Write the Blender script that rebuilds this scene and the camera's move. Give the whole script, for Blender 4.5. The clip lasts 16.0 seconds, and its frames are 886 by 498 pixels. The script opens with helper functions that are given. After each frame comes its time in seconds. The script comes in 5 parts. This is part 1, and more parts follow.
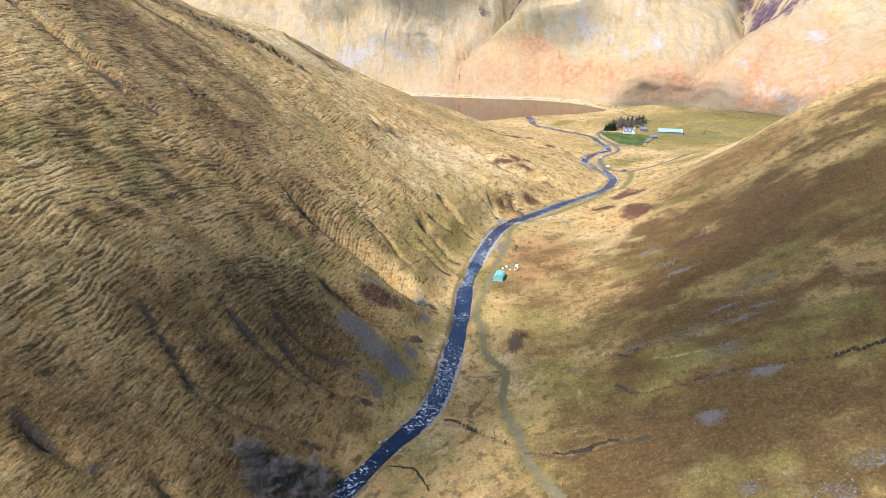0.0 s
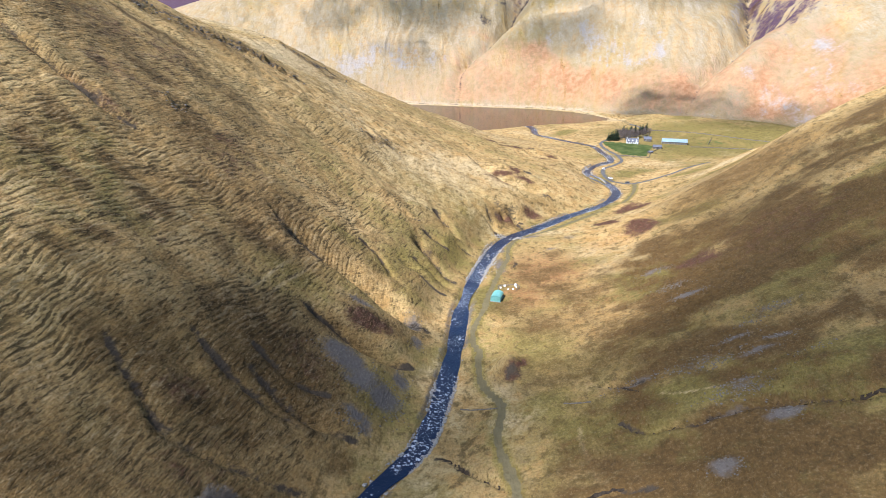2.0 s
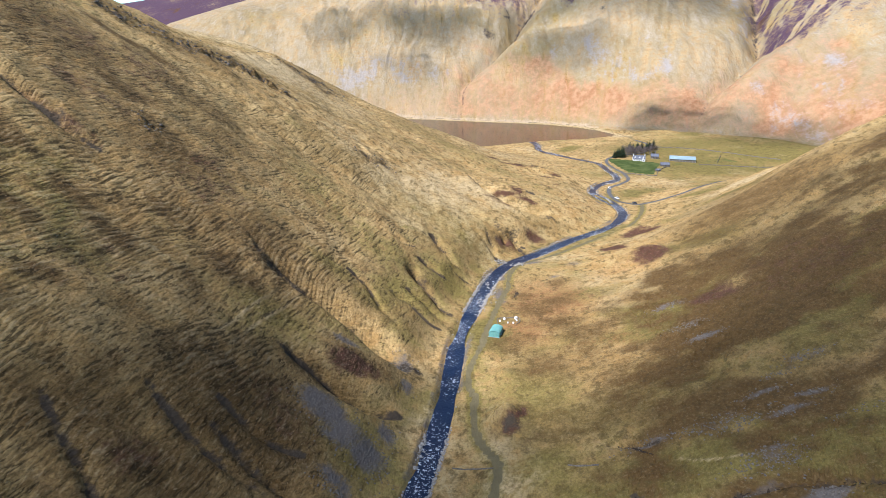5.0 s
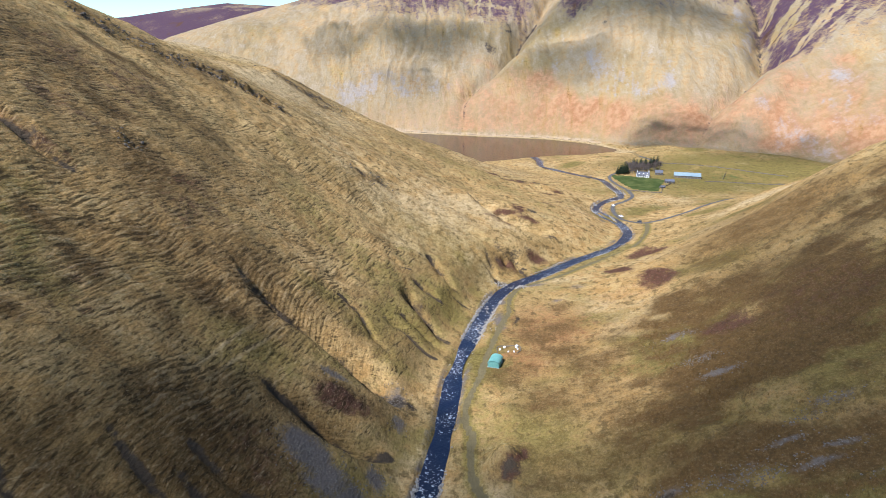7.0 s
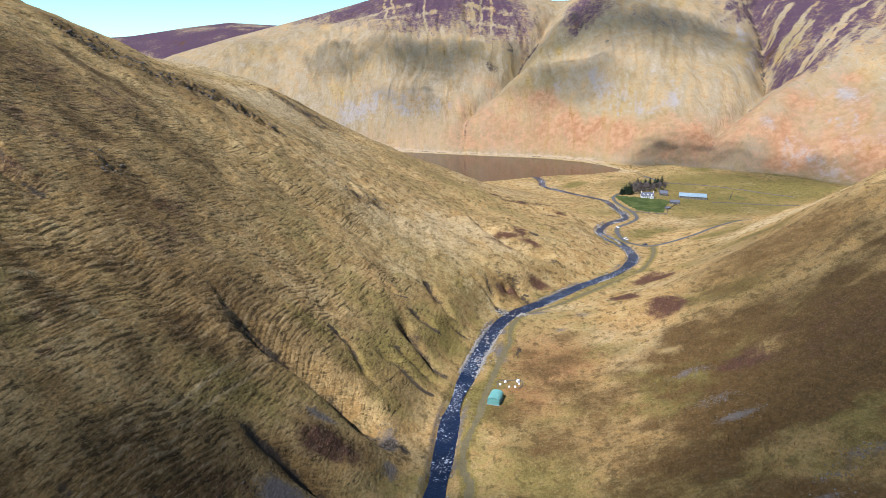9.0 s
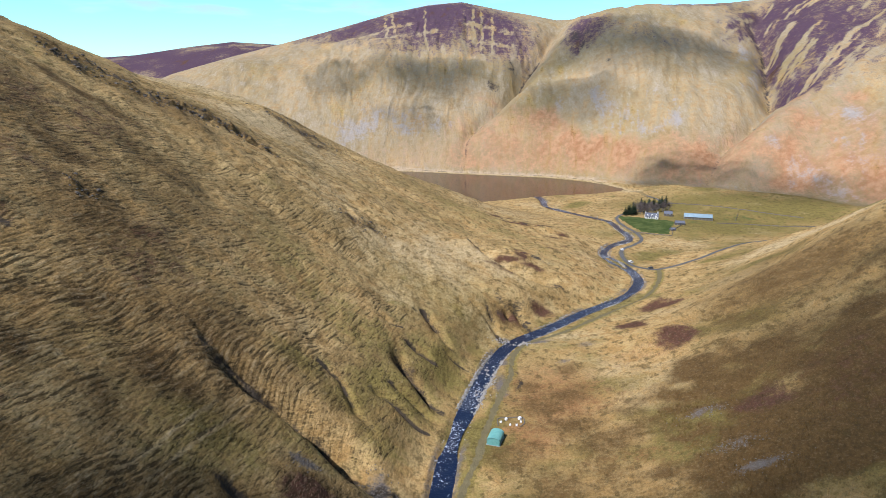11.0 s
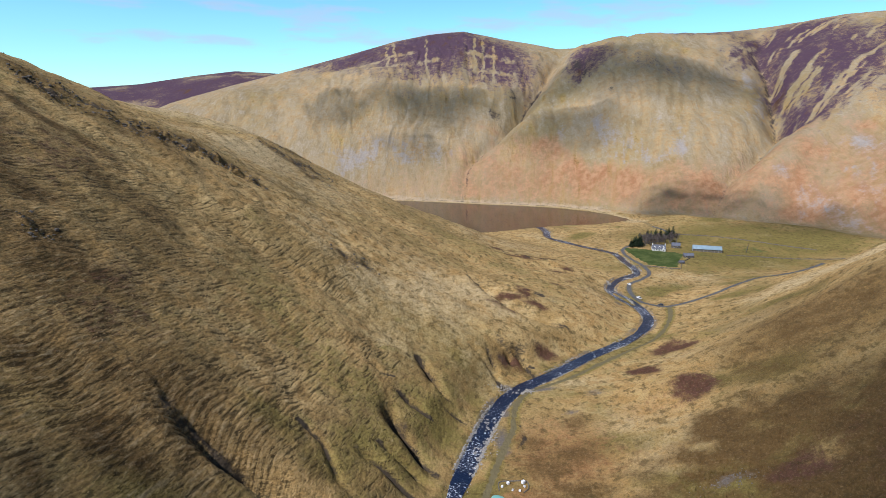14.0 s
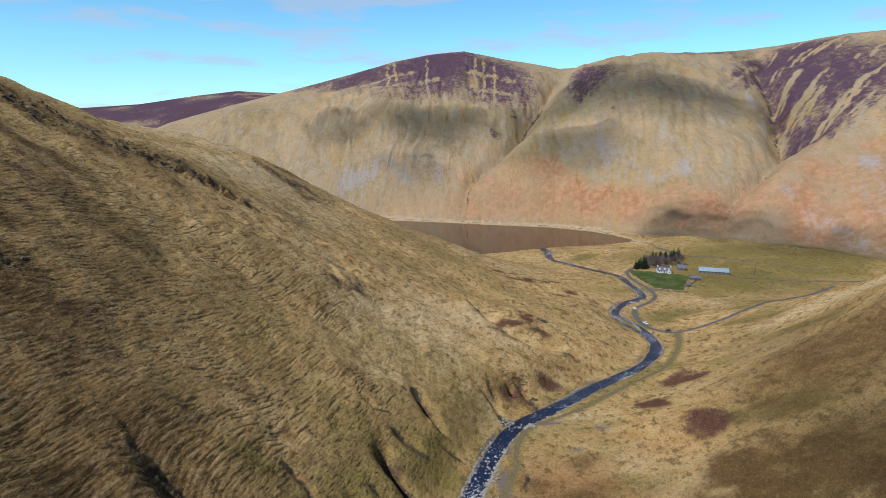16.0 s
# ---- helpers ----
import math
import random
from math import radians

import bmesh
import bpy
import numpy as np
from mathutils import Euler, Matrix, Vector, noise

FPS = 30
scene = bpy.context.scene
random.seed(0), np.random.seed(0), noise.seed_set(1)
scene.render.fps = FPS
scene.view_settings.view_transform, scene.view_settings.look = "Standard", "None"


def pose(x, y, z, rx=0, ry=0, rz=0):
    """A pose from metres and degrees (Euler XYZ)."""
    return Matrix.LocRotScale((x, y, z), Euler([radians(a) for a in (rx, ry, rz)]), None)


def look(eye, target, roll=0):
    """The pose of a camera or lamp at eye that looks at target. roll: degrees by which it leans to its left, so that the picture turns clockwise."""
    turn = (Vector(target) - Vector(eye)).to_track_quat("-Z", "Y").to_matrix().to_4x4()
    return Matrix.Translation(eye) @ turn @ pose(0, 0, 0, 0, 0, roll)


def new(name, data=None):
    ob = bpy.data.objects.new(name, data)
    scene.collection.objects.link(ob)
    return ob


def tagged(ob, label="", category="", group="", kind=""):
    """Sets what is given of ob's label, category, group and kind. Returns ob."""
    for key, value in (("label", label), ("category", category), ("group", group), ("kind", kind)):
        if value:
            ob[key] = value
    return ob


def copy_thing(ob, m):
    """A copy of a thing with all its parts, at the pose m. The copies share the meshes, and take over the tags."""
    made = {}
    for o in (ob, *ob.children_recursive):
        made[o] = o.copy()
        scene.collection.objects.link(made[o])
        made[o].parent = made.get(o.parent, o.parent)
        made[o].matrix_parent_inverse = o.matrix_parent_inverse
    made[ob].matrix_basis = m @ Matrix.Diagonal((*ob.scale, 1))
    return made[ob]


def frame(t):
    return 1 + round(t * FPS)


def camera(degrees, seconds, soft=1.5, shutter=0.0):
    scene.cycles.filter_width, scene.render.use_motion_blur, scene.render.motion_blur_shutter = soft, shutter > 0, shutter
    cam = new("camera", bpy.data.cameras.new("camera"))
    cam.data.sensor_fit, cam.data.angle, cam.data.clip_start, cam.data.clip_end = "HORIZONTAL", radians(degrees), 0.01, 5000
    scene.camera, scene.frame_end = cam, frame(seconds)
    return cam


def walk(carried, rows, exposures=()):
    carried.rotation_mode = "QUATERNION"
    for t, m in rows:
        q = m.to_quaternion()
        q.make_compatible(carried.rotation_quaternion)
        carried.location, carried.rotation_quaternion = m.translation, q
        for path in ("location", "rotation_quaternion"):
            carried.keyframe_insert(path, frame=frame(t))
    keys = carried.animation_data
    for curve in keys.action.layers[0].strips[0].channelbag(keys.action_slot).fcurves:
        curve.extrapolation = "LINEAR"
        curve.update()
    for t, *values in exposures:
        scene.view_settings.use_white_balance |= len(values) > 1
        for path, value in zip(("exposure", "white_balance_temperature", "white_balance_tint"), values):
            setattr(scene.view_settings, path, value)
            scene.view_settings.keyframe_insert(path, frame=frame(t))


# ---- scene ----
cam = camera(68.5, 16.0, 0.7)
METRES, EYE, TILT, LEAN, TURN = 140.0, 153.0, -20.5, 0.0, 0.0
ROWS = [
    (0.0, 0.0, 0.0, 0.0, 0.0, 0.0, -0.0),
    (0.5, 0.0073, 0.0291, 0.011, 0.06, 0.12, -0.02),
    (1.0, 0.0144, 0.0579, 0.0225, 0.12, 0.27, -0.06),
    (1.5, 0.0214, 0.0868, 0.0331, 0.17, 0.45, -0.08),
    (2.0, 0.0287, 0.1155, 0.045, 0.23, 0.6, -0.12),
    (2.5, 0.035, 0.1446, 0.0565, 0.3, 0.74, -0.15),
    (3.0, 0.041, 0.1738, 0.0675, 0.37, 0.89, -0.19),
    (3.5, 0.0459, 0.2033, 0.0788, 0.42, 1.06, -0.24),
    (4.0, 0.0511, 0.2325, 0.0899, 0.48, 1.25, -0.28),
    (6.5, 0.0716, 0.3801, 0.1443, 0.7, 2.45, -0.53),
    (7.0, 0.0754, 0.4094, 0.1548, 0.73, 2.79, -0.57),
    (7.5, 0.0794, 0.4388, 0.1652, 0.79, 3.18, -0.58),
    (8.0, 0.0829, 0.4681, 0.1754, 0.82, 3.56, -0.61),
    (8.5, 0.0865, 0.4976, 0.1858, 0.88, 3.94, -0.63),
    (9.0, 0.0896, 0.527, 0.1962, 0.91, 4.33, -0.66),
    (11.5, 0.1053, 0.6701, 0.2495, 1.08, 6.25, -0.71),
    (12.0, 0.1082, 0.6989, 0.2603, 1.1, 6.64, -0.73),
    (12.5, 0.111, 0.7281, 0.2711, 1.14, 7.04, -0.74),
    (13.0, 0.1136, 0.7571, 0.2823, 1.17, 7.44, -0.75),
    (13.5, 0.1166, 0.7856, 0.2934, 1.22, 7.84, -0.73),
    (14.0, 0.1191, 0.8142, 0.3048, 1.26, 8.23, -0.73),
    (14.5, 0.1216, 0.8426, 0.3157, 1.29, 8.65, -0.73),
    (15.0, 0.1239, 0.8708, 0.3263, 1.32, 9.06, -0.73),
    (15.5, 0.1261, 0.8991, 0.3368, 1.35, 9.46, -0.73),
    (16.0, 0.1279, 0.9275, 0.3476, 1.38, 9.87, -0.75),
]
EXPOSURES = [(0, 0.96, 5780, 15), (4, 0.74, 5780, 15), (8, 0.48, 5780, 15), (12.5, 0.12, 5850, 14.5), (16, -0.17, 5900, 14.5)]
walk(cam, [(t, pose(0, 0, EYE, TILT, LEAN, TURN) @ pose(METRES * x, METRES * y, METRES * z, 90 + pitch, roll, yaw)) for t, x, y, z, yaw, pitch, roll in ROWS], EXPOSURES)

# ---- light ----
SUN_FROM = Vector((-0.46, -0.43, 0.78)).normalized()
world = bpy.data.worlds.new("sky")
scene.world = world
world.use_nodes = True
wn, wl = world.node_tree.nodes, world.node_tree.links
sky = wn.new("ShaderNodeTexSky")
sky.sky_type, sky.sun_disc = "NISHITA", False
sky.sun_elevation = math.asin(SUN_FROM.z)
sky.sun_rotation = math.atan2(SUN_FROM.x, SUN_FROM.y)
sky.altitude, sky.air_density, sky.dust_density, sky.ozone_density = 300, 1.0, 0.1, 3.0
# thin fair-weather cloud over a clear blue sky
tint = wn.new("ShaderNodeMix")
tint.data_type, tint.blend_type = "RGBA", "MULTIPLY"
tint.inputs[0].default_value, tint.inputs[7].default_value = 1.0, (1.12, 1.72, 1.74, 1)
wl.new(sky.outputs[0], tint.inputs[6])
coord, flat, puff, veil = (wn.new("ShaderNode" + k) for k in ("TexCoord", "Mapping", "TexNoise", "MapRange"))
flat.inputs["Scale"].default_value = (1.0, 1.0, 5.0)
flat.inputs["Location"].default_value = (0.35, 0.1, 0.62)
puff.inputs["Scale"].default_value, puff.inputs["Detail"].default_value, puff.inputs["Roughness"].default_value = 7.0, 5, 0.5
veil.interpolation_type = "SMOOTHSTEP"
for k, v in enumerate((0.0, 0.51, 0.66, 0.0, 0.5)):
    veil.inputs[k].default_value = v
cloudy = wn.new("ShaderNodeMix")
cloudy.data_type = "RGBA"
cloudy.inputs[7].default_value = (6.0, 6.3, 7.0, 1)
wl.new(coord.outputs["Generated"], flat.inputs[0]), wl.new(flat.outputs[0], puff.inputs["Vector"]), wl.new(puff.outputs["Fac"], veil.inputs[0])
rise, deep, blue = wn.new("ShaderNodeSeparateXYZ"), wn.new("ShaderNodeMapRange"), wn.new("ShaderNodeMix")
blue.data_type, blue.blend_type = "RGBA", "MULTIPLY"            # a deeper blue overhead
blue.inputs[7].default_value = (0.34, 0.36, 0.38, 1)
deep.inputs[1].default_value, deep.inputs[2].default_value = 0.12, 0.7
wl.new(coord.outputs["Generated"], rise.inputs[0]), wl.new(rise.outputs[2], deep.inputs[0]), wl.new(deep.outputs[0], blue.inputs[0])
wl.new(tint.outputs[2], blue.inputs[6])
wl.new(veil.outputs[0], cloudy.inputs[0]), wl.new(blue.outputs[2], cloudy.inputs[6])
wl.new(cloudy.outputs[2], wn["Background"].inputs[0])
wn["Background"].inputs[1].default_value = 0.10
sun = new("sun", bpy.data.lights.new("sun", "SUN"))
sun.data.energy, sun.data.angle, sun.data.color = 5.6, radians(0.53), (1.0, 0.965, 0.91)
sun.matrix_world = look((0, 0, 900), Vector((0, 0, 900)) - SUN_FROM)

# ---- helpers of this scene ----


def grid_mesh(name, verts, nx, ny, masks=()):
    """A mesh of ny rows of nx vertices, with colour masks."""
    me = bpy.data.meshes.new(name)
    n, f = nx * ny, (nx - 1) * (ny - 1)
    me.vertices.add(n)
    me.vertices.foreach_set("co", verts.astype(np.float32).ravel())
    k = (np.arange(ny - 1)[:, None] * nx + np.arange(nx - 1)[None, :]).ravel()
    loops = np.stack([k, k + 1, k + nx + 1, k + nx], 1).astype(np.int32)
    me.loops.add(f * 4)
    me.loops.foreach_set("vertex_index", loops.ravel())
    me.polygons.add(f)
    me.polygons.foreach_set("loop_start", np.arange(0, f * 4, 4, dtype=np.int32))
    me.polygons.foreach_set("use_smooth", np.ones(f, bool))
    me.update(calc_edges=True)
    for label, data in masks:
        at = me.attributes.new(label, "FLOAT_COLOR", "POINT")
        at.data.foreach_set("color", data.astype(np.float32).ravel())
    return me


def soup(name, verts, faces, smooth=False):
    """A mesh from arrays of vertices and of faces that all have the same number of corners."""
    me = bpy.data.meshes.new(name)
    verts, faces = np.asarray(verts, np.float32), np.asarray(faces, np.int32)
    me.vertices.add(len(verts))
    me.vertices.foreach_set("co", verts.ravel())
    me.loops.add(faces.size)
    me.loops.foreach_set("vertex_index", faces.ravel())
    me.polygons.add(len(faces))
    me.polygons.foreach_set("loop_start", np.arange(0, faces.size, faces.shape[1], dtype=np.int32))
    me.polygons.foreach_set("use_smooth", np.full(len(faces), smooth, bool))
    me.update(calc_edges=True)
    me.validate()
    return me


def part(name, bm, material, parent=None, label=""):
    """Links a bmesh as one mesh object under a thing or a part."""
    me = bpy.data.meshes.new(name)
    bm.normal_update()
    bm.to_mesh(me)
    bm.free()
    me.materials.append(material)
    ob = new(name, me)
    ob.parent = parent
    if label:
        tagged(ob, label)
    return ob


def box(bm, sx, sy, sz, m=Matrix(), bevel=0.0):
    """Adds a box whose base centre is at m's origin."""
    g = bmesh.ops.create_cube(bm, size=1.0, matrix=m @ Matrix.Translation((0, 0, sz / 2)) @ Matrix.Diagonal((sx, sy, sz, 1)))
    if bevel:
        edges = list({e for v in g["verts"] for e in v.link_edges})
        bmesh.ops.bevel(bm, geom=edges, offset=bevel, segments=2, affect="EDGES", profile=0.5)
    return bm


def prism(bm, outline, depth, m=Matrix()):
    """Adds a solid: an outline of (x, z) run along y by depth, centred."""
    a = [bm.verts.new(m @ Vector((x, -depth / 2, z))) for x, z in outline]
    b = [bm.verts.new(m @ Vector((x, depth / 2, z))) for x, z in outline]
    n = len(a)
    for i in range(n):
        bm.faces.new((a[i], a[(i + 1) % n], b[(i + 1) % n], b[i]))
    bm.faces.new(a[::-1])
    bm.faces.new(b)
    bmesh.ops.recalc_face_normals(bm, faces=bm.faces)
    return bm


def ground_z(x, y):
    return float(land(np.array([float(x)]), np.array([float(y)]))[0])


class Nodes:
    """Short hand for building a material."""

    def __init__(self, name):
        self.material = bpy.data.materials.new(name)
        self.material.use_nodes = True
        self.tree = self.material.node_tree
        self.shader = self.tree.nodes["Principled BSDF"]

    def add(self, node_type, **settings):
        node = self.tree.nodes.new("ShaderNode" + node_type)
        for key, value in settings.items():
            if key == "operation":
                node.operation = value
            elif key == "blend":
                node.blend_type = value
            elif key == "kind":
                node.data_type = value
            elif key == "attribute":
                node.attribute_name = value
            else:
                node.inputs[key].default_value = value
        return node

    def link(self, a, b):
        self.tree.links.new(a, b)

    def put(self, socket, value):
        if isinstance(value, bpy.types.NodeSocket):
            self.link(value, socket)
        else:
            socket.default_value = value

    def noise(self, scale, detail=4.0, rough=0.55, stretch=None, place=None, distortion=0.0):
        n = self.add("TexNoise", Scale=scale, Detail=detail, Roughness=rough, Distortion=distortion)
        if place is None:
            place = self.place()
        if stretch:
            m = self.add("Mapping", Scale=stretch)
            self.link(place, m.inputs[0])
            place = m.outputs[0]
        self.link(place, n.inputs["Vector"])
        return n.outputs["Fac"]

    def place(self):
        return self.add("NewGeometry").outputs["Position"]

    def math(self, operation, a, b=0.0, c=0.0):
        n = self.add("Math", operation=operation)
        for s, v in zip(n.inputs, (a, b, c)):
            self.put(s, v)
        return n.outputs[0]

    def ramp(self, value, low, high, to_low=0.0, to_high=1.0):
        n = self.add("MapRange")
        n.interpolation_type = "SMOOTHSTEP"
        for s, v in zip(n.inputs, (value, low, high, to_low, to_high)):
            self.put(s, v)
        return n.outputs[0]

    def mix(self, fac, a, b, blend="MIX"):
        n = self.add("Mix", kind="RGBA", blend=blend)
        self.put(n.inputs[0], fac)
        for s, v in ((n.inputs[6], a), (n.inputs[7], b)):
            self.put(s, (*v, 1) if isinstance(v, tuple) else v)
        return n.outputs[2]

    def mix_value(self, fac, a, b):
        n = self.add("Mix", kind="FLOAT")
        for s, v in zip((n.inputs[0], n.inputs[2], n.inputs[3]), (fac, a, b)):
            self.put(s, v)
        return n.outputs[0]

    def bump(self, height, strength, distance, normal=None):
        n = self.add("Bump", Strength=strength, Distance=distance)
        self.put(n.inputs["Height"], height)
        if normal is not None:
            self.put(n.inputs["Normal"], normal)
        return n.outputs[0]

    def done(self, colour, rough=0.8, normal=None, metal=0.0, spec=0.3):
        self.put(self.shader.inputs["Base Color"], (*colour, 1) if isinstance(colour, tuple) else colour)
        self.put(self.shader.inputs["Roughness"], rough)
        self.put(self.shader.inputs["Metallic"], metal)
        self.put(self.shader.inputs["Specular IOR Level"], spec)
        if normal is not None:
            self.put(self.shader.inputs["Normal"], normal)
        return self.material
# ---- ground shape ----
# The burn's line: x, y on the plan.
BURN = [(-290, -420), (-180, -160), (-110, -30), (-75, 60), (-58, 110), (-30, 160), (-17, 183), (-5, 202), (2, 232), (8, 275), (12, 318), (20, 358), (33, 406),
        (47, 438), (71, 463), (97, 492), (125, 519), (149, 556), (154, 590), (147, 625), (144, 650), (158, 682),
        (183, 712), (184, 765), (181, 805), (154, 845), (127, 890), (127, 935), (123, 965)]


def smooth_line(points, step):
    """Points along a Catmull-Rom curve through a polyline, about step metres apart."""
    p = np.array(points, float)
    p = np.vstack([2 * p[0] - p[1], p, 2 * p[-1] - p[-2]])
    out = []
    for i in range(1, len(p) - 2):
        n = max(2, int(np.linalg.norm(p[i + 1] - p[i]) / step))
        s = np.linspace(0, 1, n, endpoint=False)[:, None]
        a, b, c, d = p[i - 1], p[i], p[i + 1], p[i + 2]
        out.append(0.5 * (2 * b + (c - a) * s + (2 * a - 5 * b + 4 * c - d) * s ** 2 + (3 * b - a - 3 * c + d) * s ** 3))
    return np.vstack(out + [p[-2:-1]])


def burn_level(y):
    return np.interp(y, [-400, 60, 150, 230, 330, 430, 550, 700, 850, 960], [30, 18, 15, 13, 11, 9, 7, 4, 0.9, 0.4])


def axis(y):
    return np.interp(y, [-500, 60, 150, 205, 290, 370, 440, 490, 540, 610, 700, 800, 900, 1000],
                     [-290, -78, -32, -6, 9, 24, 52, 92, 130, 150, 164, 172, 150, 130])


def spline4(s):
    """Weights of the four cubic B-spline controls round a place s in [0, 1)."""
    return ((1 - s) ** 3 / 6, (3 * s ** 3 - 6 * s ** 2 + 4) / 6, (-3 * s ** 3 + 3 * s ** 2 + 3 * s + 1) / 6, s ** 3 / 6)


def side_index(u, v):
    """Place in a side's table: u metres from the burn, v metres along the glen."""
    i = 5.0 * ((np.clip(u, 0, 460) + 12) ** 0.6 - 12 ** 0.6) / (472 ** 0.6 - 12 ** 0.6)
    j = np.clip((v - 60) / 102.0, 0, 8.999)
    return np.clip(i, 0, 4.9999), j
WEST_SIDE = [
    (-44, 0, 46, 88, 130, 177, 233, 293),
    (-28, -1, 36, 80, 127, 181, 243, 306),
    (-14, -2, 20, 71, 128, 191, 254, 315),
    (-11, -2, 19, 79, 150, 215, 266, 311),
    (-14, -2, 24, 81, 164, 229, 262, 291),
    (-15, -1, 19, 48, 117, 191, 229, 258),
    (-13, 0, 18, 23, 64, 136, 180, 221),
    (-6, 0, 8, 23, 60, 112, 151, 195),
    (0, 0, 1, 17, 54, 97, 139, 183),
    (4, 0, -3, 6, 41, 85, 131, 177),
    (6, 0, -5, -2, 22, 59, 114, 168),
    (8, -1, -8, -9, 3, 36, 89, 151),
]
EAST_SIDE = [
    (-12, -1, 11, 27, 56, 100, 160, 225),
    (-8, 0, 11, 30, 64, 116, 175, 235),
    (-5, -1, 9, 34, 79, 135, 189, 239),
    (-2, 0, 4, 34, 95, 150, 192, 230),
    (-3, 1, 0, 21, 95, 146, 177, 205),
    (-3, 1, 1, 29, 102, 137, 153, 171),
    (-1, 0, 4, 42, 86, 98, 114, 135),
    (0, 1, -4, -1, 2, 24, 65, 102),
    (-3, 0, 4, 1, -5, 7, 38, 72),
    (-4, 0, 5, 4, 8, 19, 32, 49),
    (-4, 1, 4, 7, 16, 26, 30, 34),
    (-5, 0, 6, 13, 22, 27, 27, 23),
]


def side_height(table, u, v):
    c = np.array(table, float)
    i, j = side_index(u, v)
    i0, j0 = np.minimum(i.astype(int), 4), np.minimum(j.astype(int), 8)
    wi, wj = spline4(i - i0), spline4(j - j0)
    h = 0.0
    for b in range(4):
        for a in range(4):
            h = h + wi[a] * wj[b] * c[j0 + b, i0 + a]
    return h + np.clip(u - 460, 0, 600) * 0.12


def smoothstep(a, b, x):
    s = np.clip((x - a) / (b - a), 0, 1)
    return s * s * (3 - 2 * s)


def hash2(i, j, seed):
    n = (i * 374761393 + j * 668265263 + seed * 974634777) & 0x7FFFFFFF
    n = ((n ^ (n >> 13)) * 1274126177) & 0x7FFFFFFF
    return ((n ^ (n >> 16)) & 0xFFFF) / 65535.0


def value_noise(x, y, seed):
    i, j = np.floor(x).astype(np.int64), np.floor(y).astype(np.int64)
    s, t = x - i, y - j
    s, t = s * s * s * (s * (6 * s - 15) + 10), t * t * t * (t * (6 * t - 15) + 10)
    a = hash2(i, j, seed) * (1 - s) + hash2(i + 1, j, seed) * s
    b = hash2(i, j + 1, seed) * (1 - s) + hash2(i + 1, j + 1, seed) * s
    return (a * (1 - t) + b * t) * 2 - 1


def fbm(x, y, size, octaves, seed, gain=0.5):
    """Layered noise, about -1 to 1, whose largest lumps are size metres."""
    total, amp, norm = 0.0, 1.0, 0.0
    for k in range(octaves):
        c, s = math.cos(1.1 * k + seed), math.sin(1.1 * k + seed)
        total = total + amp * value_noise((c * x - s * y) / size, (s * x + c * y) / size, seed + k)
        norm, amp, size = norm + amp, amp * gain, size * 0.48
    return total / norm * 1.6


def line_distance(x, y, points, reach=80.0):
    """Distance to a polyline (1000 past reach), the place along it (0 to 1) and the side (positive: to the right of its run)."""
    p = np.array(points, float)
    best, along, side = np.full(x.shape, 1e3), np.zeros(x.shape), np.zeros(x.shape)
    run = np.r_[0, np.cumsum(np.linalg.norm(np.diff(p, axis=0), axis=1))]
    for k in range(0, len(p) - 1, 6):
        piece = p[k:k + 7]
        lo, hi = piece.min(0) - reach, piece.max(0) + reach
        at = np.nonzero((x > lo[0]) & (x < hi[0]) & (y > lo[1]) & (y < hi[1]))
        if not len(at[0]):
            continue
        px, py, b, al, si = x[at], y[at], best[at], along[at], side[at]
        for m in range(len(piece) - 1):
            d = piece[m + 1] - piece[m]
            n = max(d @ d, 1e-9)
            s = np.clip(((px - piece[m, 0]) * d[0] + (py - piece[m, 1]) * d[1]) / n, 0, 1)
            qx, qy = px - piece[m, 0] - s * d[0], py - piece[m, 1] - s * d[1]
            q = np.hypot(qx, qy)
            near = q < b
            b = np.where(near, q, b)
            al = np.where(near, (run[k + m] + s * math.sqrt(n)) / run[-1], al)
            si = np.where(near, np.sign(qx * d[1] - qy * d[0]), si)
        best[at], along[at], side[at] = b, al, si
    return best, along, side


def inside(x, y, polygon):
    odd = np.zeros(x.shape, bool)
    for (ax, ay), (bx, by) in zip(polygon, polygon[1:] + polygon[:1]):
        if ay != by:
            odd ^= ((ay > y) != (by > y)) & (x < (bx - ax) * (y - ay) / (by - ay) + ax)
    return odd


LAKE = [(259, 1037), (240, 1075), (217, 1105), (163, 1141), (100, 1160), (32, 1176), (-33, 1196), (-99, 1208), (-300, 1240), (-700, 1330),
        (-900, 1300), (-800, 1150), (-400, 1060), (-150, 985), (-40, 925), (29, 917), (64, 930), (116, 960), (155, 979), (202, 990), (249, 1018)]
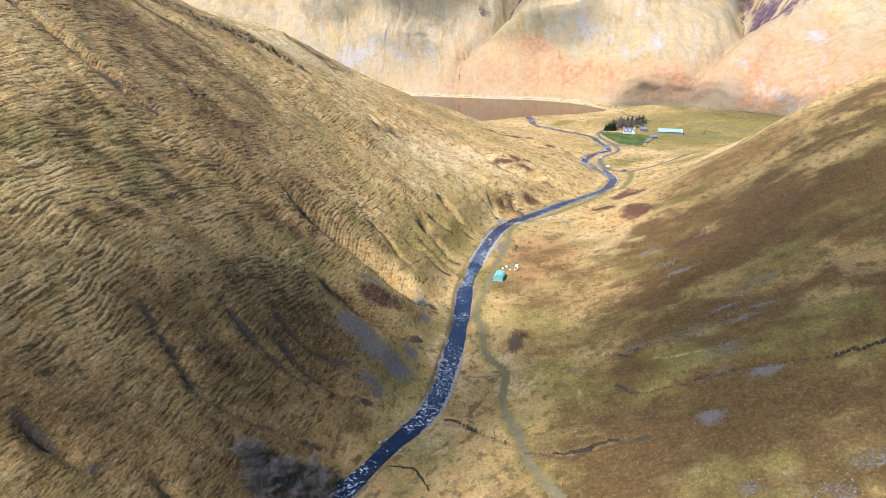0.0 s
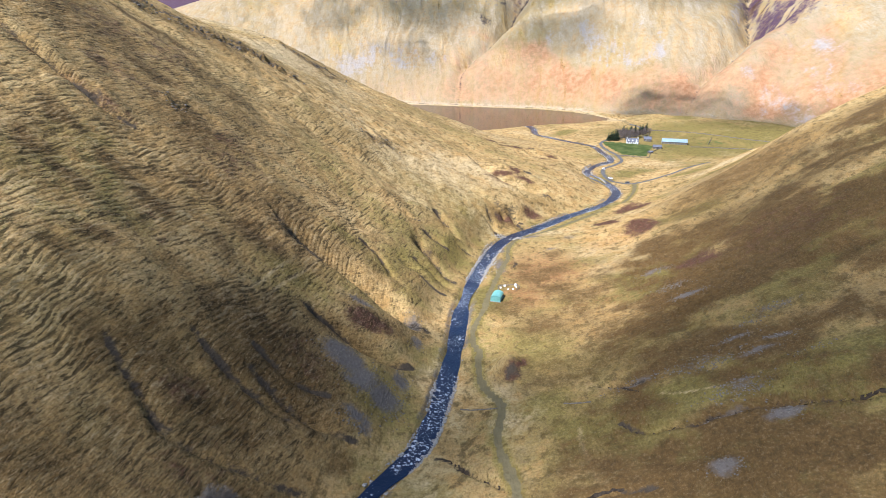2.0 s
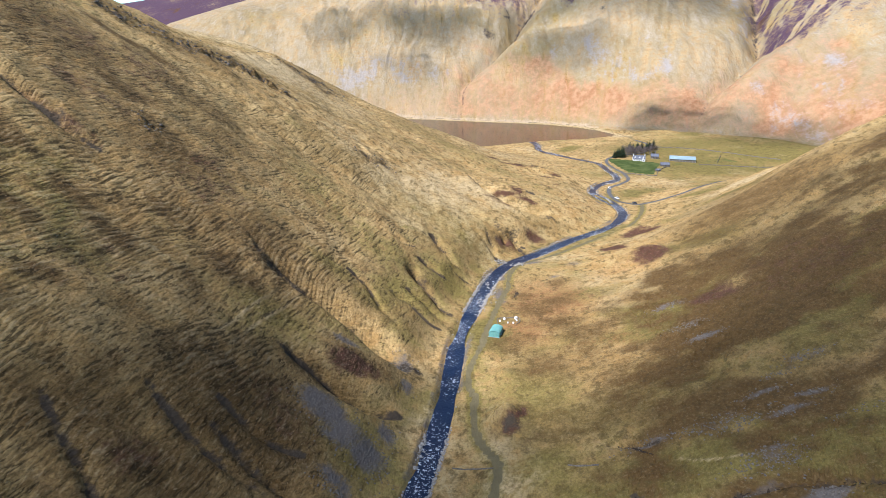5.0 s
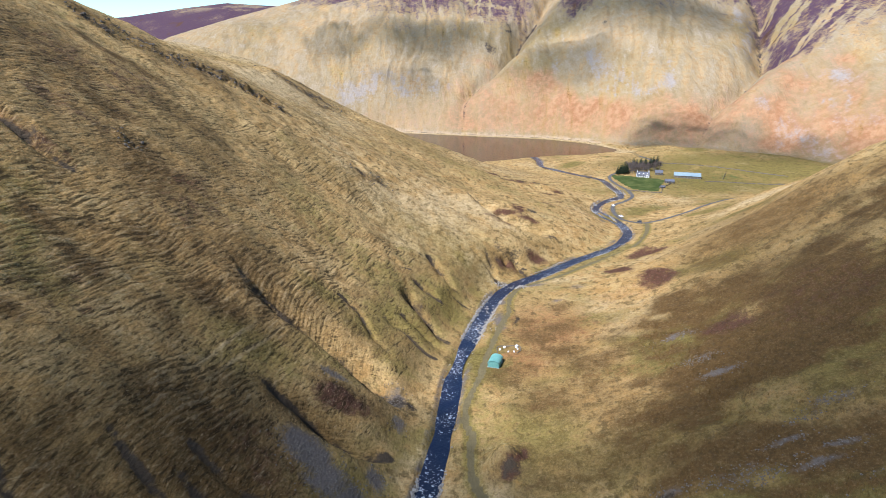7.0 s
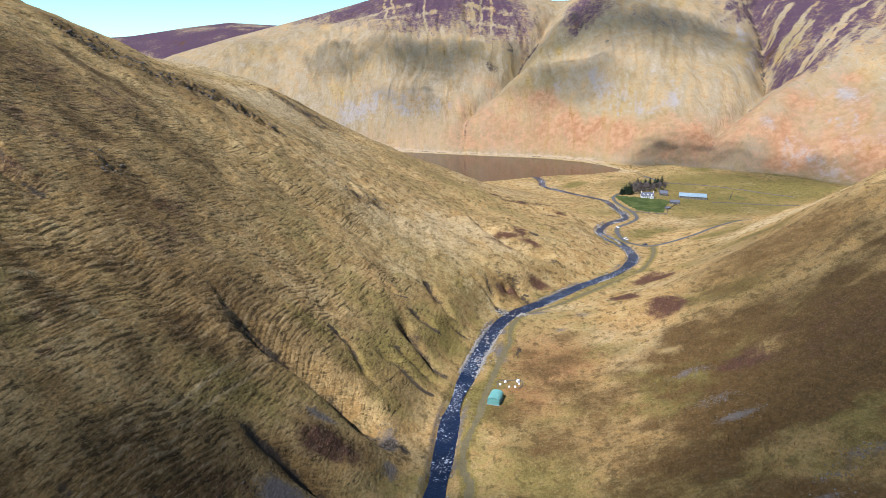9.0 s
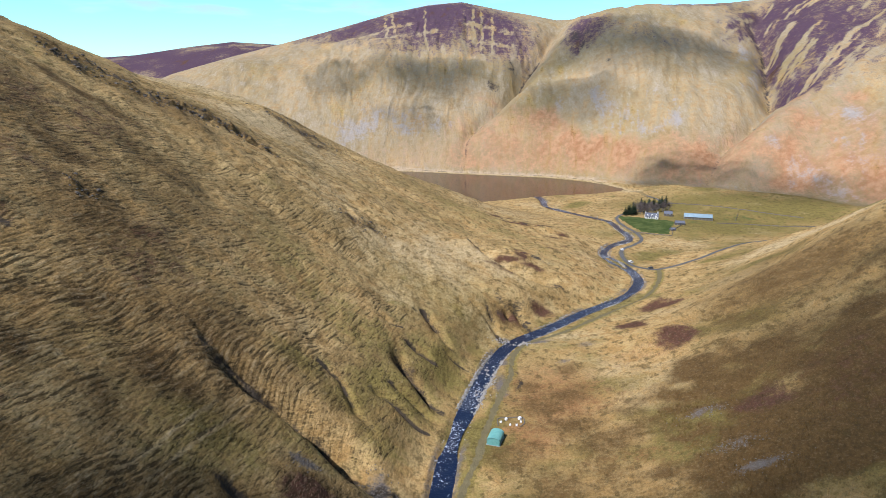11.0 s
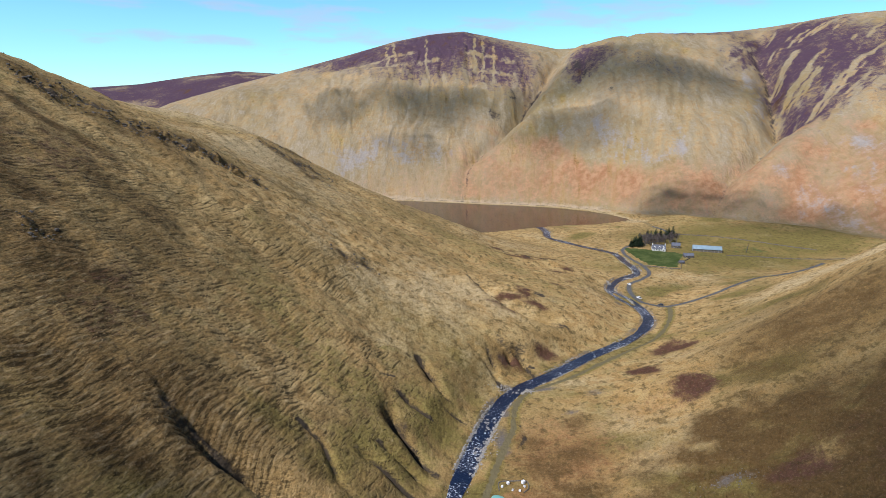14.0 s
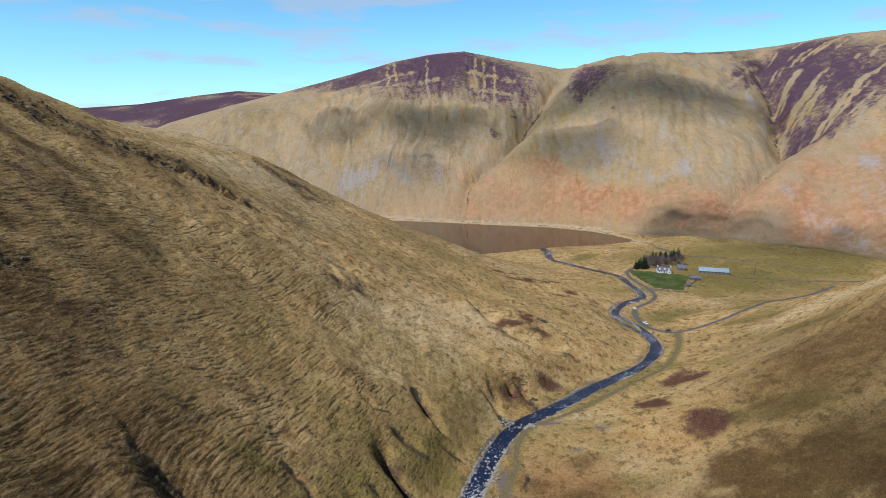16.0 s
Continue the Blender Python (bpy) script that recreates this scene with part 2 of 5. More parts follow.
# Hills round the head of the lake, by compass direction from the glen: degrees, foot (m), ridge (m), ridge height above the eye line (degrees).
RING = [(-75, 1350, 2000, 2), (-45, 1280, 1500, -4), (-30, 1230, 1450, -2.5), (-26, 1190, 1500, -0.8), (-24, 1170, 1550, 0.1), (-19, 1120, 1680, 1.6),
        (-14.8, 1090, 1800, 2.7), (-9.4, 1075, 1900, 4.2), (-5.6, 1070, 1960, 5.3), (-2.7, 1060, 1990, 5.85), (0.2, 1040, 2000, 6.15), (3, 1030, 1960, 5.6),
        (8.2, 1015, 1850, 4.7), (12.4, 990, 1700, 4.95), (20.5, 905, 1800, 5.65), (25.6, 880, 1950, 6.1), (29.2, 870, 1850, 6.5), (31.5, 850, 1800, 6.6),
        (40, 800, 1600, 6.6), (70, 700, 1400, 6)]
# Burns on those hills: part of the way up, direction.
LINN_A = [(0, 0.3), (0.03, 0.4), (0.09, 0.8), (0.13, 1.5), (0.16, 2.2), (0.19, 3.2), (0.32, 4.8), (0.56, 6.9), (0.75, 8.2), (1.1, 9.5)]
LINN_B = [(-0.1, 22.6), (-0.05, 22.6), (0.05, 21.8), (0.1, 22.5), (0.16, 24.2), (0.25, 25.9), (0.37, 25.2), (0.49, 24.8), (0.64, 24.2), (0.86, 23.6), (1.1, 23)]
FAR_RIDGE = [(-80, 0.5), (-40, 0.8), (-30, 1.25), (-26, 1.6), (-22, 2.3), (-18.7, 2.75), (-15, 2.6), (-10, 2.6), (0, 2.5), (40, 2.5)]


def ring_place(x, y):
    r = np.hypot(x - 18, y - 139)
    a = np.degrees(np.arctan2(x - 18, y - 139))
    t = np.array(RING)
    foot, ridge, up = (np.interp(a, t[:, 0], t[:, k]) for k in (1, 2, 3))
    return r, a, foot, ridge, up, (r - foot) / (ridge - foot)


def ring_height(x, y):
    r, a, foot, ridge, up, q = ring_place(x, y)
    top = 153 + ridge * np.tan(np.radians(up))
    qc = np.clip(q, 0, 1)
    z = top * (1 - (1 - qc) ** 1.55) * smoothstep(-0.02, 0.1, q) - np.clip(q - 1, 0, 3) * 60
    wave = np.sin(np.pi * np.clip(q, 0, 1))
    for line, depth, width, step in ((LINN_A, 40, 0.9, 30), (LINN_B, 52, 1.2, 0)):
        l = np.array(line)
        away = a - np.interp(q, l[:, 0], l[:, 1]) + 0.25 * fbm(x, y, 60, 2, 13)
        z = z - depth * wave * np.exp(-(np.abs(away) / width) ** 1.25) + step * wave * smoothstep(0.1, 2.5, away) * smoothstep(18, 6, away)
    z = z + 22 * wave * np.exp(-((a - 15.5) / 4.5) ** 2) + 30 * smoothstep(0, 0.12, q) * np.exp(-((a - 25.6 - 26 * (qc - 0.1)) / 2.2) ** 2) * (1 - qc) ** 2
    rill = np.abs(fbm(a * 30 + 40 * fbm(x, y, 240, 3, 14), r * 0.16, 55, 3, 12))          # runnels down the slopes
    z = z + wave * (fbm(x, y, 300, 5, 11) * 20 + np.minimum(rill, 0.45) * 9 - 3 + fbm(x, y, 80, 3, 15) * 4)
    l = np.array(FAR_RIDGE)
    far = (153 + 3900 * np.tan(np.radians(np.interp(a, l[:, 0], l[:, 1])))) * np.exp(-((np.minimum(r, 3900) - 3900) / 900) ** 2)
    return np.where(q > -0.02, np.maximum(z, far), 0), q


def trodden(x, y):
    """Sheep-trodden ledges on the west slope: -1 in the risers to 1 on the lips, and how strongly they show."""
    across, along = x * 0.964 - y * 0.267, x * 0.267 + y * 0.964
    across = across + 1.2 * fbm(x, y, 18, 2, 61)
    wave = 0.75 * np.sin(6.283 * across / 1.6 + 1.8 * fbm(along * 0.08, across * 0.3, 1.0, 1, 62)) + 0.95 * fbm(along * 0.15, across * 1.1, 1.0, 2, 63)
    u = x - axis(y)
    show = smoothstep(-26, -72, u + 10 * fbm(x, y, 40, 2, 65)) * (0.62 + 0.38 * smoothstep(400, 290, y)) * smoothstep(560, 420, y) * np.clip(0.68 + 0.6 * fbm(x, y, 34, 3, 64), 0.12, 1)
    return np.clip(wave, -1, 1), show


def land(x, y):
    """Height of the ground."""
    ax = axis(y)
    u = x - ax
    v = np.clip(y, 60, 975)
    west, east = side_height(WEST_SIDE, np.maximum(-u, 0), v), side_height(EAST_SIDE, np.maximum(u, 0), v)
    h = np.where(u < 0, west, east)
    h = np.maximum(h, 0.5)
    z = burn_level(y) + h
    steep = smoothstep(4, 30, h)
    z = z + steep * (fbm(x, y, 60, 4, 3) * 2.6) + fbm(x, y, 14, 3, 5) * (0.25 + 0.25 * steep + 0.4 * steep * (u < 0))
    for line, depth, width in GULLIES:
        d, s, side = line_distance(x, y, line, 20.0)
        z = z - 1.5 * depth * np.sin(np.pi * np.clip(s * 0.96 + 0.02, 0, 1)) ** 0.7 * np.exp(-(d / width) ** 2)
    for line, drop, width in BANKS:
        d, s, side = line_distance(x, y, line, 40.0)
        ends = np.sin(np.pi * np.clip(s, 0.02, 0.98)) ** 0.5
        lip = side * d + 2.2 * fbm(x, y, 11, 3, 33)
        z = z + drop * ends * np.exp(-d / width) * (0.35 - smoothstep(-2.0, 3.0, lip))
    wave, show = trodden(x, y)
    z = z + 0.21 * show * wave
    for cx, cy, rx, ry, k in CRAGS:
        g = smoothstep(1.5, 0.4, np.hypot((x - cx) / rx, (y - cy) / ry))
        z = z + k * g * (0.75 * np.abs(fbm(x, y, 9, 3, 31)) - 0.35 + 0.25 * fbm(x, y, 3, 2, 32))
    for mx, my, rx, ry, up in MOUNDS:
        z = z + up * np.exp(-((x - mx) / rx) ** 2 - ((y - my) / ry) ** 2)
    hills, q = ring_height(x, y)
    fade = smoothstep(-0.02, 0.05, q) * smoothstep(700, 820, y)
    z = z * (1 - fade) + (hills + 4) * fade
    # the lake's basin and its shore
    d, _, _ = line_distance(x, y, LAKE + LAKE[:1])
    shore = 0.25 + 0.035 * d
    k = smoothstep(4, 75, d)
    z = np.where(inside(x, y, LAKE), -np.minimum(0.06 * d, 4), shore * (1 - k) + np.maximum(z, 0.5) * k)
    # the burn's channel
    d, _, _ = line_distance(x, y, BURN_CURVE, 45.0)
    bed = burn_level(y) - 0.9
    half = burn_half(y)
    k = smoothstep(half - 1.2, half + 2.6, d)
    bank = smoothstep(half, half + 22, d)
    z = np.where(d < 40, np.minimum(z, bed + 2.0 + (z - bed - 2.0) * bank) * k + bed * (1 - k), z)
    d, _, _ = line_distance(x, y, ISLET, 6.0)
    z = np.where(d < 4, np.maximum(z, bed + 1.3 - 0.35 * d), z)
    return z


BURN_HALF = 3.6
ISLET = [(144.6, 636), (146.0, 629), (148.2, 621), (150.6, 611), (151.6, 604)]


def burn_half(y):
    return BURN_HALF + 2.6 * np.exp(-((y - 620) / 17) ** 2)


BURN_CURVE = smooth_line(BURN, 8)

# Gullies cut into the slopes: line, depth, half width.
GULLIES = [
    ([(-72, 306), (-62, 305), (-56, 304), (-44, 303), (-31, 299), (-18, 290), (-7, 287)], 10.5, 5.6),
    ([(-53, 259), (-41, 257), (-32, 252), (-21, 249), (-11, 253)], 5.5, 3.8),
    ([(-60, 206), (-48, 200), (-37, 197), (-26, 199)], 2.0, 2.0),
    ([(-62, 217), (-49, 213), (-37, 213)], 1.6, 2.0),
    ([(-13, 378), (-11, 370), (-7, 363), (0, 358), (9, 351)], 6.0, 3.0),
    ([(-9, 387), (-3, 385), (5, 383)], 3.6, 2.0),
    ([(-3, 423), (1, 418), (7, 409), (12, 404)], 5.0, 2.4),
    ([(9, 398), (18, 398), (25, 394)], 3.0, 2.0),
    ([(-13, 349), (-1, 346), (11, 341)], 4.0, 2.0),
    ([(-20, 340), (-7, 335), (3, 332)], 3.6, 2.0),
    ([(-40, 336), (-31, 333), (-23, 319), (-15, 313)], 1.6, 1.6),
    ([(-200, 307), (-185, 306), (-169, 304), (-151, 298), (-142, 296), (-130, 296)], 3.6, 3.4),
    ([(-97, 190), (-92, 185), (-83, 178), (-77, 172), (-67, 170), (-50, 171), (-40, 173)], 1.5, 1.8),
    ([(-78, 207), (-65, 200), (-56, 198), (-42, 193)], 1.6, 2.0),
    ([(28, 545), (40, 533), (52, 524), (64, 518), (84, 515)], 6.0, 6.5),
    ([(1, 196), (6, 193), (11, 185), (17, 177), (22, 168)], 1.8, 1.0),
    ([(25, 162), (37, 155), (47, 157), (58, 154)], 1.0, 1.2),
    ([(59, 191), (62, 185), (66, 181), (72, 179), (77, 177), (81, 178), (88, 177), (94, 176), (98, 173), (104, 170), (112, 164), (130, 160)], 2.4, 1.3),
    ([(58, 221), (66, 216), (72, 213)], 1.3, 1.2),
    ([(47, 471), (52, 472), (58, 457)], 4.5, 1.8),
    ([(23, 457), (31, 454), (37, 449), (40, 438)], 4.5, 1.8),
    ([(33, 460), (39, 451)], 4.0, 1.6),
    ([(45, 470), (46, 461)], 4.0, 1.6),
    ([(50, 472), (59, 466)], 4.0, 1.7),
    ([(-25, 398), (-17, 395), (-12, 396)], 2.0, 1.2),
    ([(-8, 420), (0, 421), (5, 416)], 2.0, 1.2),
    ([(-108, 139), (-99, 135), (-88, 133)], 2.4, 2.6),
    ([(-78, 141), (-70, 136), (-60, 129)], 2.4, 2.4),
]
# Scarps, lower to the right of their run: line, drop, width.
BANKS = [([(-10, 290), (-18, 292), (-31, 301), (-44, 305), (-56, 306), (-74, 309)], 9.0, 9), ([(-12, 252), (-21, 248), (-32, 251), (-41, 256), (-54, 259)], 4.5, 6),
         ([(9, 352), (0, 359), (-7, 364), (-13, 379)], 5.0, 5), ([(12, 405), (7, 410), (1, 419), (-3, 424)], 4.5, 4), ([(4, 384), (-3, 386), (-10, 388)], 2.5, 3),
         ([(-38, 174), (-50, 172), (-67, 171), (-77, 173), (-92, 186)], 2.2, 4), ([(-27, 200), (-37, 198), (-48, 201), (-60, 207)], 2.4, 4),
         ([(86, 514), (64, 518), (52, 524), (40, 533), (28, 545), (12, 566)], 6.0, 16), ([(56, 722), (79, 716), (92, 692), (112, 682)], 4.0, 12),
         ([(40, 575), (58, 566), (74, 556), (86, 548)], 3.0, 12), ([(34, 478), (44, 470), (56, 474), (70, 488)], 5.0, 12),
         ([(-60, 505), (-44, 486), (-34, 495)], 2.2, 6), ([(42, 372), (47, 385), (45, 402)], 1.6, 5), ([(-150, 306), (-141, 299), (-128, 298)], 2.5, 6)]
# Knolls: x, y, half widths, height.
MOUNDS = [(-215, 800, 85, 150, 19.0), (-165, 712, 40, 60, 5.0), (29, 250, 6, 8, 6.5), (31, 286, 7, 6, 2.2), (124, 414, 15, 14, 6.0), (143, 492, 24, 11, 4.5), (85, 590, 22, 20, 4.0),
          (90, 690, 26, 12, 4.0), (-30, 268, 12, 7, 2.0), (60, 548, 16, 10, 4.0)]
# Crags and broken ground: x, y, half widths, roughness.
CRAGS = [(-207, 468, 8, 7, 3), (-201, 458, 6, 5, 3), (-198, 482, 8, 6, 3), (-164, 498, 9, 6, 3), (-150, 507, 9, 6, 4), (-136, 514, 9, 6, 4.5), (-127, 522, 9, 8, 4.5), (-112, 522, 8, 4, 3), (-158, 778, 14, 10, 3), (-119, 728, 12, 9, 3),
         (-192, 465, 9, 8, 2.5), (-186, 487, 12, 7, 2.5), (-168, 482, 10, 6, 3), (-156, 503, 10, 7, 3), (-143, 522, 12, 8, 4), (-130, 519, 9, 5, 4),
         (-119, 516, 7, 4, 3), (-148, 706, 12, 9, 3), (-128, 708, 10, 9, 3), (-110, 692, 8, 6, 2.5), (-128, 336, 5, 4, 3), (-45, 487, 5, 3, 2),
         (-36, 493, 4, 3, 1.6), (-28, 268, 9, 7, 1.5), (44, 464, 9, 6, 2), (32, 243, 5, 5, 1.2), (36, 252, 3, 4, 1.2), (-8, 366, 5, 8, 1.4), (5, 408, 4, 5, 1.4),
         (-143, 300, 4, 3, 1.5), (-110, 280, 3, 2, 1.2)]
TRACK = [(31, 137), (28, 144), (25, 158), (24, 173), (22, 191), (22, 205), (25, 223), (21, 234), (18, 246), (18, 261), (19, 271), (16, 281), (18, 298), (24, 319), (26, 332), (31, 352), (37, 376), (43, 396), (44, 412), (53, 436),
         (76, 453), (105, 481), (140, 514), (165, 560), (174, 590)]
ROAD = [(263, 1000), (262, 940), (270, 905), (250, 860), (214, 838), (194, 812), (192, 770), (196, 738), (193, 708), (180, 685), (165, 667), (158, 641), (158, 615), (165, 600), (176, 592), (197, 598), (236, 624), (271, 662), (321, 706), (380, 760)]
PATHS = [[(74, 201), (83, 192), (95, 191), (104, 194)], [(47, 196), (46, 175), (47, 158), (52, 153), (54, 138), (55, 130)], [(-90, 180), (-86, 193), (-75, 226), (-68, 255), (-62, 285)], [(-66, 240), (-60, 270), (-52, 300)]]
FAR_LANE = [(263, 1000), (247, 1045), (226, 1116), (168, 1152), (36, 1188), (-95, 1222), (-300, 1254)]
DYKES = [[(276, 890), (310, 880), (343, 860), (369, 838), (400, 812)], [(296, 790), (326, 788), (372, 778), (430, 770)], [(228, 727), (238, 752), (252, 772)], [(339, 838), (322, 804)], [(186, 742), (228, 727)]]


def spots(u, v, places):
    """Soft patches: centre, half widths, strength."""
    m = np.zeros(u.shape)
    for cu, cv, ru, rv, k in places:
        m = np.maximum(m, k * smoothstep(1.5, 0.15, np.hypot((u - cu) / ru, (v - cv) / rv)))
    return m


SCREE_SPOTS = [(-37, 238, 7, 6, 1), (-32, 235, 7, 6, 1), (-25, 228, 8, 7, 1), (-17, 224, 6, 8, 1), (-13, 238, 3, 6, 0.8), (-28, 207, 5, 4, 1), (-25, 204, 3, 3, 0.8),
               (-12, 291, 5, 6, 0.9), (-33, 280, 5, 3, 0.8), (-9, 272, 3, 6, 0.8), (97, 169, 4, 4, 1), (76, 154, 4, 4, 0.9), (84, 177, 10, 1.5, 0.7),
               (56, 441, 14, 4, 0.85), (40, 414, 4, 8, 0.8), (36, 384, 4, 14, 0.7), (86, 430, 6, 4, 0.55), (72, 408, 4, 3, 0.55), (148, 636, 4, 10, 0.9), (139, 600, 4, 10, 0.6), (172, 700, 5, 4, 0.9)]
SCREE_STREAKS = [(104, 219, 6, 2, 0.9), (112, 227, 5, 2, 0.9), (106, 206, 6, 2, 0.85), (115, 211, 6, 1.6, 0.95), (116, 195, 5, 1.5, 0.8), (94, 207, 7, 2.5, 0.7), (83, 213, 6, 2.5, 0.6), (94, 183, 5, 3, 0.7), (106, 288, 7, 4, 0.8), (107, 272, 8, 3, 0.85), (91, 211, 9, 4, 0.75), (91, 186, 9, 4, 0.8),
                 (108, 320, 8, 4, 0.6), (95, 118, 5, 4, 0.8), (82, 111, 5, 4, 0.8), (70, 121, 4, 3, 0.6), (94, 190, 8, 2, 0.7), (124, 232, 8, 3, 0.6), (70, 214, 9, 3, 0.5)]
HEATHER_SPOTS = [(48, 537, 16, 4, 0.9), (66, 531, 10, 4, 0.85), (65, 560, 9, 7, 0.85), (107, 728, 8, 6, 0.8), (72, 690, 14, 5, 0.85), (110, 683, 8, 5, 0.85), (120, 402, 12, 18, 1.0), (116, 447, 8, 11, 1.0), (140, 478, 15, 8, 1.0), (127, 314, 9, 9, 0.8), (160, 300, 30, 40, 0.35), (66, 485, 10, 6, 0.95), (44, 465, 6, 5, 0.8), (61, 544, 8, 8, 0.8), (95, 591, 6, 8, 0.6), (108, 632, 6, 6, 0.6), (55, 722, 8, 4, 0.8), (67, 730, 7, 4, 0.8), (89, 697, 8, 5, 0.8), (112, 682, 7, 4, 0.8), (60, 565, 6, 8, 0.7), (100, 665, 14, 5, 0.7),
                 (-29, 264, 10, 6, 1.0), (-75, 190, 6, 12, 0.5), (-150, 330, 18, 8, 0.5), (-140, 300, 14, 5, 0.6), (-110, 240, 14, 20, 0.4), (-100, 330, 20, 30, 0.35), (80, 712, 20, 5, 0.9),
                 (34, 243, 3, 5, 1.0), (36, 250, 2.5, 5, 0.95), (-60, 165, 18, 14, 0.35), (52, 515, 18, 5, 0.6), (-45, 225, 14, 14, 0.35), (-150, 400, 16, 40, 0.4), (-175, 380, 20, 30, 0.4)]
BRACKEN_SPOTS = [(60, 370, 26, 40, 0.65), (45, 330, 16, 24, 0.6), (50, 290, 14, 16, 0.35), (-160, 300, 24, 3.5, 0.75), (75, 300, 25, 15, 0.3), (130, 560, 10, 8, 0.3), (110, 395, 20, 14, 0.35), (122, 165, 12, 6, 0.5)]
TURF_SPOTS = [(-10, 345, 26, 24, 0.75), (10, 385, 18, 22, 0.85), (-30, 372, 26, 24, 0.6), (-14, 413, 7, 3, 1.0), (-60, 270, 20, 16, 0.7), (-20, 325, 16, 12, 0.7), (-45, 330, 14, 10, 0.7), (300, 790, 80, 70, 0.9), (390, 840, 80, 60, 0.9), (262, 872, 60, 40, 0.8), (245, 725, 40, 26, 0.6), (275, 695, 30, 20, 0.4), (22, 440, 10, 14, 0.7), (-14, 449, 5, 5, 0.9), (-20, 220, 22, 26, 0.8), (-35, 290, 22, 14, 0.55), (-10, 310, 10, 10, 0.6), (15, 395, 9, 16, 0.7), (60, 185, 26, 26, 0.45), (95, 150, 26, 16, 0.6), (90, 250, 26, 30, 0.5), (120, 190, 20, 30, 0.5),
              (-60, 400, 30, 40, 0.4), (-95, 285, 22, 20, 0.35), (28, 408, 5, 24, 0.6), (22, 332, 9, 16, 0.95), (37, 337, 7, 7, 0.9), (19, 300, 4, 24, 0.7), (22, 290, 4, 30, 0.5), (330, 830, 60, 60, 0.5), (0, 600, 40, 40, 0.4), (110, 135, 20, 20, 0.7), (-60, 255, 14, 12, 0.5), (175, 640, 9, 20, 0.45)]
# Pale bent grass, also laid on back ridge and crests to look sunlit.
PALE_SPOTS = [(-210, 760, 70, 110, 0.95), (-150, 650, 50, 90, 0.95), (-110, 590, 30, 50, 0.8), (-255, 720, 50, 70, 0.9), (100, 360, 26, 34, 0.6), (75, 445, 34, 16, 0.55), (140, 455, 20, 14, 0.5), (10, 510, 90, 80, 0.62), (-25, 440, 40, 50, 0.5), (-170, 640, 45, 100, 0.7), (-100, 640, 60, 80, 0.6), (60, 760, 60, 60, 0.5), (110, 900, 40, 40, 0.6), (215, 690, 40, 40, 0.6), (235, 540, 40, 26, 0.75), (285, 540, 50, 24, 0.75), (-100, 830, 60, 70, 0.55),
              (180, 480, 26, 26, 0.45), (120, 600, 18, 26, 0.5), (56, 135, 12, 12, 0.45), (78, 120, 10, 8, 0.5), (-60, 560, 50, 50, 0.3), (5, 235, 10, 60, 0.35), (30, 225, 10, 40, 0.35), (-150, 640, 30, 60, 0.4)]
# on the hills: direction, part of the way up
HILL_SCREE = [(12.1, 0.225, 0.7, 0.03, 0.75), (13.1, 0.19, 0.8, 0.03, 0.8), (14.6, 0.16, 0.8, 0.02, 0.7), (16.9, 0.135, 1.2, 0.015, 0.85), (18.6, 0.16, 1.0, 0.025, 1), (-4.7, 0.115, 1.6, 0.02, 0.7), (-8.7, 0.135, 1.6, 0.03, 0.7),
              (-7.3, 0.17, 1.2, 0.03, 0.6), (-10.6, 0.15, 1.2, 0.03, 0.6), (-1.5, 0.13, 1.6, 0.012, 0.55), (31.5, 0.18, 1.6, 0.02, 0.75), (23.3, 0.48, 0.7, 0.06, 0.75), (24.3, 0.38, 0.5, 0.08, 0.55), (25.1, 0.16, 0.5, 0.02, 0.7), (21.9, -0.01, 1.3, 0.03, 0.7),
              (29.4, 0.07, 1.6, 0.012, 0.6), (31.6, 0.05, 1.4, 0.012, 0.5), (8.9, 0.2, 0.5, 0.03, 0.5), (26.5, 0.09, 1.2, 0.01, 0.5), (33.5, 0.1, 2, 0.02, 0.5)]
